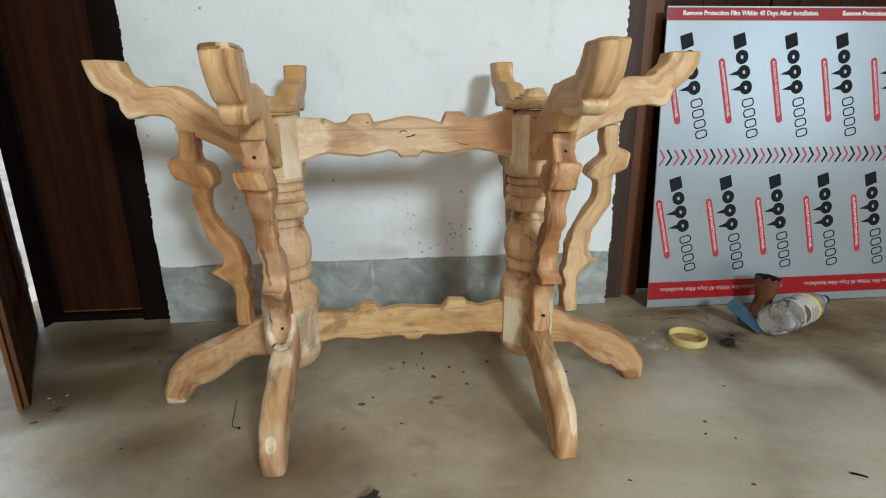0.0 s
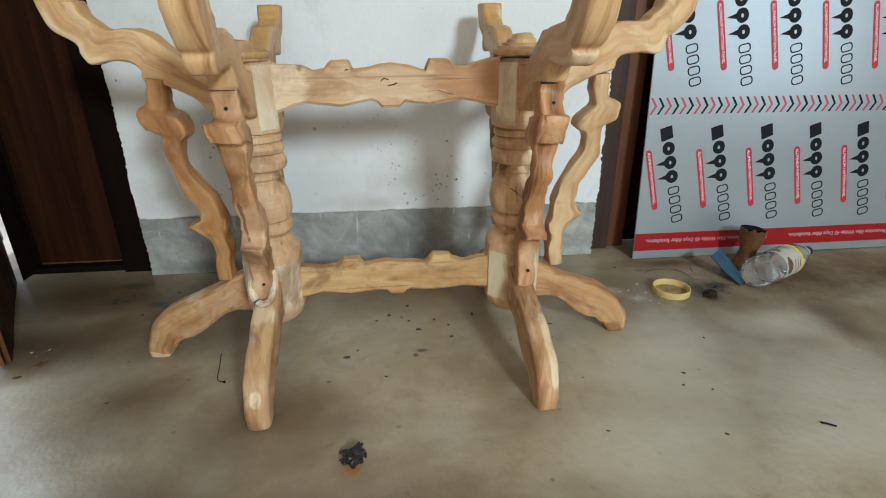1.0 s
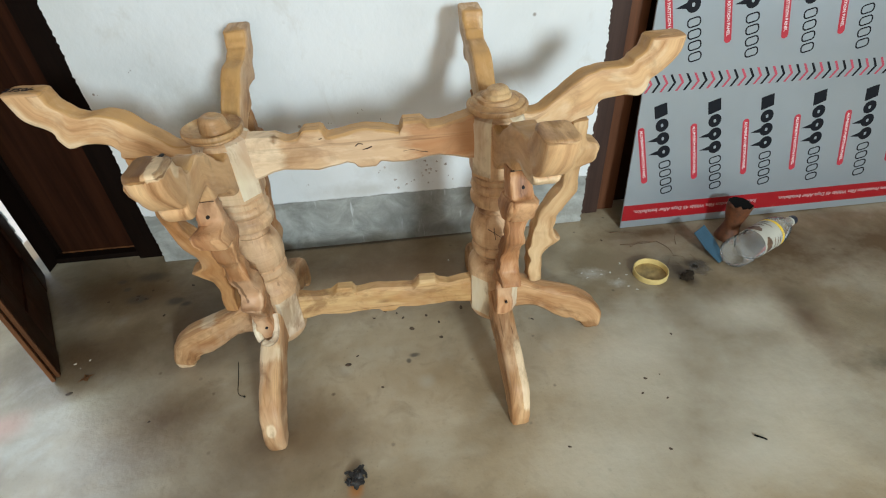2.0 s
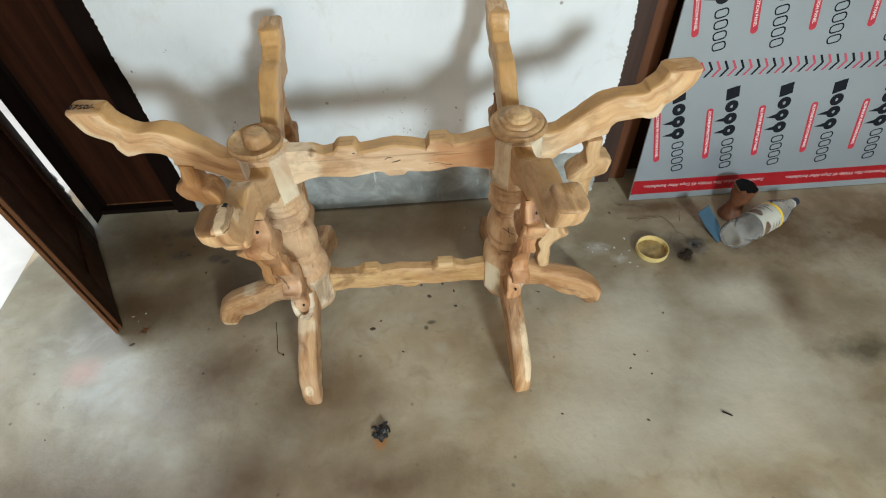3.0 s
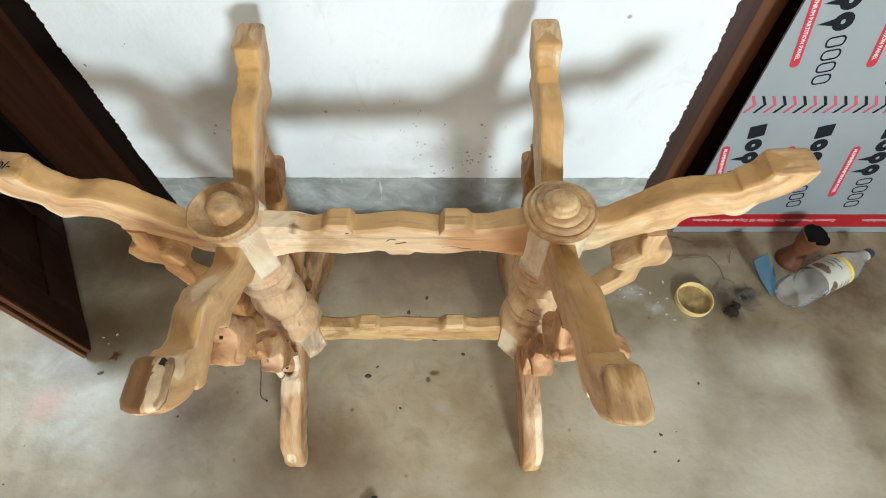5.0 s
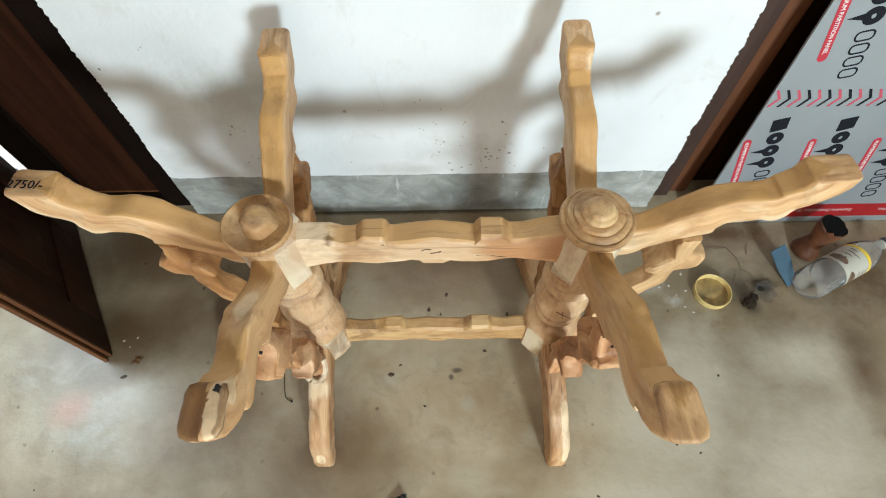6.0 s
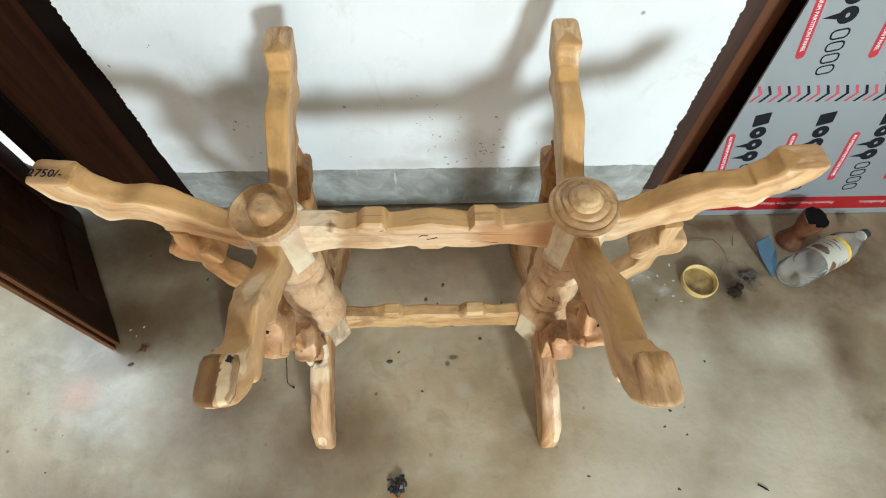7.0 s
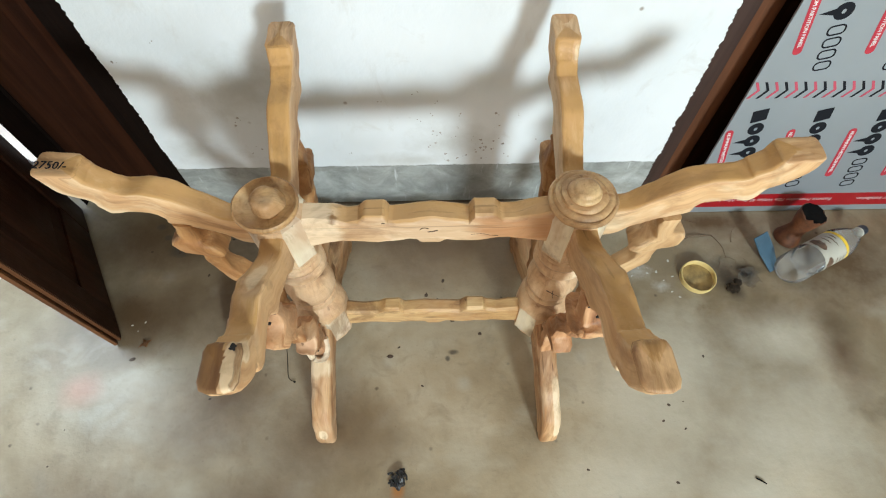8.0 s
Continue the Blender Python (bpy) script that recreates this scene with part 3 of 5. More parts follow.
for x0, x1, z0, z1 in WIN:
    box(bm, x0, x1, BACK_Y - 0.15, BACK_Y, 0.0, z0)
    box(bm, x0, x1, BACK_Y - 0.15, BACK_Y, z1, TOP)
structure("wall_south", bm, ROOM_PAINT, "white painted wall with a window opening and a wide one added for fill")

# the outer wall with the open doorway
DOOR_Y0, DOOR_Y1 = 0.35, 1.578
bm = bmesh.new()
box(bm, LEFT_X - 0.14, LEFT_X, BACK_Y, DOOR_Y0, 0.0, TOP)
box(bm, LEFT_X - 0.14, LEFT_X, DOOR_Y0, DOOR_Y1, 2.10, TOP)
structure("wall_west", bm, ROOM_PAINT, "painted outer wall with an open doorway")


# ---------- doors and frames ----------
def panelled_leaf(name, width, height, thick, material, panels, label, edge=None):
    """A framed door leaf: x along it from the hinge, -y its face, panels recessed in mouldings."""
    root = thing(name, (0, 0, 0), label, "door")
    stile = min(0.11, width * 0.2)
    part("stile", slab(0, stile, 0, thick, 0, height, 0.003), material, root)
    part("stile", slab(width - stile, width, 0, thick, 0, height, 0.003), material, root)
    for k in range(panels + 1):
        z0 = k * (height - 0.14) / panels
        part("rail", slab(stile, width - stile, 0.0015, thick - 0.0015, z0, z0 + 0.14, 0.002), material, root)
    for k in range(panels):
        z0, z1 = k * (height - 0.14) / panels + 0.14, (k + 1) * (height - 0.14) / panels
        part("panel", slab(stile - 0.004, width - stile + 0.004, thick * 0.3, thick * 0.7, z0 - 0.004, z1 + 0.004), material, root)
        bm = slab(stile + 0.05, width - stile - 0.05, 0.006, thick - 0.006, z0 + 0.05, z1 - 0.05, 0.006)
        part("raised_field", bm, material, root)
    if edge:
        part("worn_edge", slab(width, width + 0.014, 0.002, thick * 0.45, 0.0, height, 0.001), edge, root, "worn orange-brown bare edge")
        part("worn_edge", slab(width, width + 0.004, thick * 0.55, thick - 0.002, 0.0, height, 0.001), edge, root, "worn orange-brown bare edge")
    return root


# the leaf that stands open into the room
leaf = panelled_leaf("open_door_leaf", 0.483, 2.04, 0.024, DARK_DOOR, 3, "dark brown varnished wooden door leaf standing ajar", RAW_EDGE)
leaf.matrix_world = pose(-1.055, 1.521, 0.006, 0, 0, math.degrees(math.atan2(-0.420, 0.239)))
for z in (0.13, 1.00, 1.72):
    # interlocking knuckles, with daylight between them
    bm = bmesh.new()
    for k in range(6):
        x0 = -0.0005 if k % 2 else -0.0105
        box(bm, x0, x0 + 0.0100, 0.016, 0.026, z + 0.0195 * k, z + 0.0195 * k + 0.0175, 0.0015)
    bmesh.ops.create_cone(bm, cap_ends=True, segments=10, radius1=0.0018, radius2=0.0018, depth=0.118, matrix=Matrix.Translation((-0.0005, 0.021, z + 0.058)))
    part("hinge", bm, STEEL, leaf, "dark steel butt hinge")

bm = bmesh.new()
low, high = ([bm.verts.new((x, y, z)) for x, y in ((-1.031, 1.553), (-1.024, 1.700), (-1.060, 1.700), (-1.060, 1.612))] for z in (0.0, 2.10))
bm.faces.new(low)
bm.faces.new(high)
for k in range(4):
    bm.faces.new((low[k], low[(k + 1) % 4], high[(k + 1) % 4], high[k]))
structure("door_frame_west", bm, DARK_POST, "blackened wooden frame post with a chamfered back")
structure("door_frame_middle", slab(-0.760, -0.660, 1.580, 1.70, 0.0, 2.10, 0.003), DARK_POST, "blackened wooden frame post beside the plaster")
structure("door_frame_head", slab(-1.026, -0.760, 1.590, 1.70, 2.0, 2.10, 0.003), DARK_POST, "blackened wooden frame head")
narrow = thing("narrow_door", (-1.022, 1.618, 0.022), "dark red-brown varnished narrow door, closed, in its frame", "door")
part("panel", slab(0.012, 0.248, 0.004, 0.03, 0.004, 1.975), RED_DOOR, narrow)
part("stile", slab(0.0, 0.012, 0.0, 0.034, 0.0, 1.975, 0.002), DARK_POST, narrow)
part("stile", slab(0.248, 0.258, 0.0, 0.034, 0.0, 1.975, 0.002), RAW_EDGE, narrow)
part("rail", slab(0.012, 0.248, 0.001, 0.034, 0.0, 0.004), RAW_EDGE, narrow)
structure("door_sill", slab(-1.026, -0.762, 1.594, 1.69, 0.0, 0.020, 0.003), DARK_POST, "blackened low wooden door sill")
structure("wall_behind_narrow_door", slab(LEFT_X, -0.70, 1.705, 1.80, 0.0, 2.10), ROOM_PAINT, "masonry behind the narrow door")

structure("door_frame_east", slab(0.680, 0.757, 1.590, 1.75, 0.0, 2.10, 0.003), UMBER_POST, "umber wooden frame post beside the plaster")
structure("door_frame_rebate", slab(0.757, 0.818, 1.606, 1.75, 0.0, 2.10, 0.004), BROWN_POST, "brown wooden rebate of the door frame")
structure("door_frame_far", slab(1.70, 1.80, 1.590, 1.75, 0.0, 2.10, 0.003), UMBER_POST, "umber wooden frame post")
structure("door_frame_top", slab(0.818, 1.70, 1.590, 1.75, 2.02, 2.10, 0.003), UMBER_POST, "umber wooden frame head")
for k in range(2):
    d = panelled_leaf("closed_door_leaf", 0.440, 2.0, 0.034, DARK_DOOR, 3, "dark brown varnished panelled door leaf, closed, behind the metal sheet")
    d.matrix_world = pose(0.819 + 0.441 * k, 1.640, 0.008)


# ---------- the carved table base ----------
COL_L, COL_R = Vector((-0.212, 1.110, 0)), Vector((0.310, 1.111, 0))
base = thing("carved_table_base", (0.05, 1.110, 0), "pale carved wooden table base with two turned columns, unfinished", "table base")
AXIS = Vector(base.location)


def rail(name, outline_top, outline_bottom, y, thick, material, label, bleached=0.0):
    """A scalloped board between the columns, with chamfered edges."""
    bm = bmesh.new()
    pale, gold, brown, red = (bm.verts.layers.float.new(key) for key in ("pale", "gold", "brown", "red"))
    n = 90
    xt, zt = zip(*outline_top)
    xb, zb = zip(*outline_bottom)
    x0, x1 = xt[0], xt[-1]
    made = []
    for k in range(n + 1):
        x = x0 + (x1 - x0) * k / n
        top, bot = float(np.interp(x, xt, zt)), float(np.interp(x, xb, zb))
        ring = []
        c, h = 0.006, thick / 2
        for yy, zz in ((-h, bot + c), (-h, (top + bot) / 2), (-h, top - c), (-h + c, top), (h - c, top), (h, top - c), (h, bot + c), (h - c, bot), (-h + c, bot)):
            q = Vector((x, y + yy, zz))
            ring.append(bm.verts.new(q + noise.noise_vector(q * 30) * 0.0016))
            white = min(1.0, max(0.0, (x0 + bleached - x) / 0.06 + 0.5)) if bleached else 0.0
            j = len(ring) - 1
            if bleached:
                ring[-1][gold] = (0.0, 0.0, 0.10, 0.80, 0.85, 0.5, 0.0, 0.0, 0.0)[j] * (1 - white)
                ring[-1][pale] = max(1.2 * white, (0.30, 0.24, 0.18, 0.0, 0.0, 0.0, 0.3, 0.5, 0.5)[j])
                ring[-1][red] = (0.62 if j < 3 else 0.12) * min(1.0, max(0.0, (x - 0.085) / 0.09))
                ring[-1][pale] *= 1 - ring[-1][red]
                ring[-1][brown] = 0.6 * max(0.0, 1 - abs(x - x0 - 0.052) / 0.018) * (j in (2, 3))
        made.append(ring)
    for a, b in zip(made, made[1:]):
        for j in range(9):
            bm.faces.new((a[j], a[(j + 1) % 9], b[(j + 1) % 9], b[j]))
    bm.faces.new(made[0][::-1])
    bm.faces.new(made[-1])
    ob = part(name, bm, material, base, label, at=-AXIS)
    return ob


rail("upper_rail",
     [(-0.165, 0.614), (-0.113, 0.613), (-0.092, 0.602), (-0.070, 0.606), (-0.058, 0.620), (-0.024, 0.621), (-0.017, 0.603), (0.005, 0.607), (0.030, 0.613),
      (0.055, 0.615), (0.090, 0.610), (0.119, 0.601), (0.128, 0.623), (0.165, 0.622), (0.174, 0.609), (0.200, 0.609), (0.225, 0.616), (0.262, 0.626)],
     [(-0.165, 0.526), (-0.150, 0.531), (-0.129, 0.540), (-0.107, 0.545), (-0.075, 0.540), (-0.042, 0.536), (-0.015, 0.541), (0.014, 0.548), (0.030, 0.542), (0.036, 0.533), (0.069, 0.533), (0.079, 0.545),
      (0.100, 0.540), (0.126, 0.538), (0.160, 0.543), (0.194, 0.547), (0.222, 0.541), (0.262, 0.530)],
     1.107, 0.042, wood_rail, "scalloped board with a knot and one bleached end", 0.055)
upper = base.children[-1]
for pts, r in (([(0.034, 0.0, 0.582), (0.041, 0.0, 0.588), (0.050, 0.0, 0.586)], 0.0012), ([(0.048, 0.0, 0.575), (0.058, 0.0, 0.577), (0.066, 0.0, 0.580)], 0.0016), ([(0.124, 0.0, 0.564), (0.142, 0.0, 0.566), (0.160, 0.0, 0.560), (0.172, 0.0, 0.558)], 0.0008),
               ([(-0.030, 0.0, 0.604), (-0.024, 0.0, 0.605)], 0.0012)):
    part("crack", tube([Vector((x, 1.0862, z)) for x, y, z in glide(pts, 4)], r, 5), plain("dark_crack", (0.06, 0.028, 0.012), 0.8), upper, "dark crack in the wood")
rail("lower_rail",
     [(-0.165, 0.205), (-0.109, 0.199), (-0.079, 0.201), (-0.063, 0.217), (-0.029, 0.216), (-0.020, 0.201), (0.013, 0.206), (0.035, 0.208), (0.062, 0.204), (0.115, 0.200),
      (0.130, 0.219), (0.168, 0.217), (0.175, 0.206), (0.199, 0.199), (0.258, 0.211)],
     [(-0.165, 0.128), (-0.150, 0.132), (-0.113, 0.141), (-0.080, 0.137), (-0.052, 0.133), (-0.020, 0.137), (0.011, 0.140), (0.029, 0.137), (0.037, 0.128), (0.067, 0.127), (0.076, 0.139),
      (0.105, 0.135), (0.136, 0.134), (0.200, 0.139), (0.258, 0.132)],
     1.108, 0.034, wood_yellow, "scalloped yellowish board")


def column(centre, seed, turn, parent, filled=0.0, worn=False):
    """A turned column with an eight-sided block above and below, its planed corners paler."""
    blocks = ((0.492, 0.630, 0.0500), (0.112, 0.232, 0.0580))
    rows = [(0.001, 0.074), (0.022, 0.075), (0.040, 0.084), (0.052, 0.098), (0.057, 0.112), (0.058, 0.118), (0.058, 0.150), (0.058, 0.190), (0.058, 0.228), (0.060, 0.238),
            (0.059, 0.250), (0.053, 0.262), (0.046, 0.270), (0.041, 0.276), (0.041, 0.281), (0.046, 0.287), (0.050, 0.292), (0.051, 0.300), (0.049, 0.308), (0.0435, 0.312), (0.049, 0.317),
            (0.053, 0.332), (0.054, 0.345), (0.052, 0.360), (0.048, 0.374), (0.042, 0.390), (0.039, 0.398), (0.041, 0.403), (0.0375, 0.412), (0.0365, 0.418), (0.050, 0.4205), (0.053, 0.427),
            (0.053, 0.437), (0.049, 0.4445), (0.0445, 0.449), (0.050, 0.4535), (0.052, 0.461), (0.049, 0.468), (0.0440, 0.472), (0.049, 0.476), (0.049, 0.486), (0.0425, 0.490), (0.051, 0.493),
            (0.052, 0.500), (0.052, 0.540), (0.052, 0.585), (0.052, 0.608), (0.049, 0.615), (0.043, 0.618), (0.038, 0.623)]

    def shape(a, z):
        for z0, z1, flat in blocks:
            if z0 < z < z1:
                k = (a + math.pi / 8) % (math.pi / 4) - math.pi / 8
                return min(1.10, 0.985 / math.cos(k))
        return 1.0

    bm = lathe(rows, 48, seed, 0.0008, shape)
    pale = bm.verts.layers.float.new("pale")
    for v in bm.verts:
        a = math.degrees(math.atan2(v.co.y, v.co.x))
        v[pale] = 0.85 * max(0.0, 1 - math.hypot((a + 62) / 30, (v.co.z - filled) / 0.05)) if filled else 0.0
    bm.faces.ensure_lookup_table()
    for f in bm.faces:
        c = f.calc_center_median()
        a = math.degrees(math.atan2(c.y, c.x)) % 90
        if abs(a - 45) < 26 and (0.500 < c.z < 0.622 or 0.116 < c.z < 0.230):
            f.material_index = 1
    ob = part("column", bm, [wood_turned, wood_pale], parent, "turned column with pale planed facets", at=centre - AXIS, turn=turn, sharp=28)
    cap = [(0.036, 0.634), (0.055, 0.634), (0.0585, 0.636), (0.0588, 0.642), (0.057, 0.6455), (0.0535, 0.6462), (0.0515, 0.6445), (0.0505, 0.6475), (0.0485, 0.6505), (0.044, 0.6512), (0.0405, 0.6500), (0.0390, 0.6525),
           (0.0375, 0.6560), (0.034, 0.6572), (0.030, 0.6568), (0.001, 0.6560)]
    stub = [(0.0285, 0.655), (0.0280, 0.660), (0.0255, 0.6635), (0.0215, 0.6642), (0.0200, 0.6665), (0.0190, 0.6705), (0.0160, 0.6730), (0.010, 0.6735), (0.001, 0.6730)]
    if worn:
        cap = [(0.036, 0.634), (0.052, 0.634), (0.0560, 0.637), (0.0545, 0.640), (0.0580, 0.642), (0.0592, 0.646), (0.0585, 0.6505), (0.0555, 0.6525), (0.0525, 0.6505), (0.047, 0.6470), (0.040, 0.6450), (0.030, 0.6440), (0.001, 0.6440)]
        stub = [(0.0285, 0.642), (0.0272, 0.648), (0.0262, 0.655), (0.0250, 0.662), (0.0225, 0.667), (0.0175, 0.6695), (0.011, 0.669), (0.001, 0.667)]

    def spiral(a, z):
        return 1 + 0.035 * math.sin(a - 260 * z) if z > 0.647 else 1.0

    part("cap_disc", lathe(cap, 48, seed + 4, 0.0016, None if worn else spiral), wood_worn_cap if worn else wood_cap, ob, "dished round cap" if worn else "stepped round cap", at=(-0.009 * worn, 0, -0.015 if worn else -0.0075), sharp=50).scale = (0.95, 0.95, 1.0) if worn else (1.0, 1.0, 1.0)
    part("knob", lathe(stub, 36, seed + 9, 0.0042 if worn else 0.0026, spiral), wood_worn_cap if worn else wood_cap, ob, "rough turned stub", at=(-0.006 * worn, 0.002 * worn, -0.013 if worn else -0.0075), sharp=60)
    return ob


HOLE = plain("dark_hole", (0.012, 0.008, 0.006), 0.8)
# limbs: upper edge, lower edge and width, from the column outwards
ARM = [(0.034, 0.612, 0.034, 0.520, 0.046), (0.060, 0.606, 0.072, 0.530, 0.048), (0.082, 0.609, 0.094, 0.550, 0.049), (0.106, 0.627, 0.116, 0.565, 0.050), (0.130, 0.645, 0.147, 0.580, 0.052),
       (0.153, 0.664, 0.177, 0.586, 0.053), (0.170, 0.671, 0.181, 0.602, 0.053), (0.188, 0.674, 0.197, 0.615, 0.052), (0.219, 0.674, 0.236, 0.618, 0.051), (0.230, 0.677, 0.265, 0.616, 0.051),
       (0.238, 0.681, 0.279, 0.629, 0.052), (0.245, 0.687, 0.281, 0.642, 0.053), (0.251, 0.692, 0.293, 0.653, 0.055), (0.257, 0.699, 0.312, 0.671, 0.058), (0.261, 0.707, 0.326, 0.694, 0.060), (0.264, 0.716, 0.332, 0.717, 0.061)]
STRUT = [(0.178, 0.592, 0.147, 0.590, 0.044), (0.180, 0.570, 0.148, 0.565, 0.044), (0.185, 0.545, 0.151, 0.535, 0.045), (0.210, 0.532, 0.134, 0.520, 0.053), (0.209, 0.515, 0.119, 0.500, 0.054), (0.196, 0.499, 0.122, 0.486, 0.050),
         (0.176, 0.488, 0.141, 0.474, 0.041), (0.172, 0.460, 0.143, 0.452, 0.038), (0.170, 0.430, 0.134, 0.428, 0.037), (0.149, 0.379, 0.108, 0.389, 0.036), (0.135, 0.345, 0.092, 0.355, 0.038), (0.127, 0.328, 0.083, 0.332, 0.042),
         (0.143, 0.314, 0.081, 0.312, 0.043), (0.149, 0.299, 0.078, 0.294, 0.043), (0.124, 0.278, 0.078, 0.275, 0.042), (0.112, 0.256, 0.079, 0.250, 0.040), (0.112, 0.225, 0.081, 0.225, 0.039), (0.114, 0.185, 0.084, 0.185, 0.039)]
LEG = [(0.034, 0.212, 0.034, 0.105, 0.046), (0.078, 0.194, 0.081, 0.110, 0.047), (0.123, 0.170, 0.119, 0.096, 0.047), (0.173, 0.148, 0.159, 0.066, 0.046), (0.207, 0.134, 0.186, 0.050, 0.045), (0.237, 0.118, 0.208, 0.040, 0.045),
       (0.262, 0.096, 0.224, 0.031, 0.045), (0.279, 0.072, 0.234, 0.022, 0.044), (0.289, 0.048, 0.240, 0.014, 0.044), (0.293, 0.026, 0.244, 0.008, 0.043), (0.292, 0.003, 0.246, 0.003, 0.042)]


def varied(rows, out, up, wide, seed, amount=0.003):
    """The same limb, stretched outwards and upwards and a little different in its carving."""
    rnd = random.Random(seed)
    n = len(rows)
    made = []
    for k, (a, b, c, d, w) in enumerate(rows):
        f = min(1.0, k / 3, (n - 1 - k) / 2)
        j = [rnd.uniform(-amount, amount) * f for _ in range(4)]
        made.append((a * out + j[0], b * up + j[1], c * out + j[2], d * up + j[3], w * wide))
    return made


SPOTS = [  # column, bearing of the arm, its reach, height and width, bearing of the leg, its reach and height, strut's wood
    (COL_L, 176.5, 1.02, 1.004, 0.80, 178.3, 1.000, 0.98, wood_up), (COL_L, -89.0, 1.01, 1.000, 0.83, -90.6, 0.955, 1.0, wood_red), (COL_L, 90.0, 1.02, 1.010, 0.78, 90.5, 1.02, 1.0, wood_up),
    (COL_R, 2.6, 1.04, 1.020, 0.80, -1.0, 0.975, 0.93, wood_fair), (COL_R, -86.0, 1.05, 1.008, 0.83, -87.0, 0.985, 1.0, wood_red), (COL_R, 91.2, 1.03, 1.016, 0.79, 92.5, 0.98, 1.0, wood_up)]
column(COL_L, 3, 0.0, base, worn=True)
right_column = column(COL_R, 12, 1.5, base, 0.445)
for pts in ([(-0.024, -0.0490, 0.374), (-0.011, -0.0528, 0.365), (0.004, -0.0535, 0.352)], [(-0.012, -0.0520, 0.378), (-0.011, -0.0528, 0.365), (-0.008, -0.0540, 0.347)]):
    part("crack", tube(glide(pts, 4), 0.0008, 5, 0.5), HOLE, right_column, "dark star-shaped crack")


def near(x, a, b):
    return max(0.0, min(1.0, (x - a) / 0.10 + 0.5, (b - x) / 0.10 + 0.5))


ARM_MARKS = [
    lambda t, u, v: (0.9 * near(t, 0.52, 0.97) * (v < -0.55), 0.4 * (t > 0.985)),
    lambda t, u, v: (1.5 * math.exp(-((t - 0.31) / 0.11) ** 2 - ((u - 0.1) / 0.5) ** 2) * (v > 0.9) + near(t, 0.86, 0.99) * (u > 0.4) * (v > 0.2) + 0.75 * (t > 0.985) * (u > 0.25), 0.95 * (t > 0.985) * (u < 0.25) + 0.6 * (t > 0.985) * (u > 0.8)),
    lambda t, u, v: (0.0, 0.3 * (t > 0.985)),
    lambda t, u, v: (0.9 * near(t, 0.55, 0.74) * (v < -0.7), 0.0),
    lambda t, u, v: (0.8 * near(t, 0.45, 0.72) * (v < -0.75), 0.48 * (t > 0.985) + 0.25 * near(t, 0.80, 1.0) * (v > 0.9) * (abs(u) < 0.5)),
    lambda t, u, v: (0.8 * near(t, 0.75, 0.97) * (u < -0.6), 0.0)]
LEG_MARKS = [
    lambda t, u, v: (1.0 * (t > 0.93) + near(t, 0.24, 0.36) * (v > 0.8) * 0.8, 0.0),
    lambda t, u, v: (0.75 * near(t, 0.20, 0.27) * (v > 0.2) + 1.1 * math.exp(-((t - 0.75) / 0.06) ** 2 - (u / 0.45) ** 2) * (v > 0.8), 0.0),
    lambda t, u, v: (0.0, 0.0),
    lambda t, u, v: (0.0, 0.6 * (t > 0.95)),
    lambda t, u, v: (0.75 * near(t, 0.30, 0.82) * (u > 0.1), 0.35 * near(t, 0.88, 1.02) * (u > 0.1)),
    lambda t, u, v: (0.0, 0.0)]


def peg(x, y, z, r, turned):
    """A drilled hole, seen as a dark sunken dot on the outer face."""
    bm = bmesh.new()
    bmesh.ops.create_cone(bm, cap_ends=True, segments=10, radius1=r, radius2=r * 0.8, depth=0.004, matrix=pose(x, y, z, 0, 90 + turned, 0))
    return bm


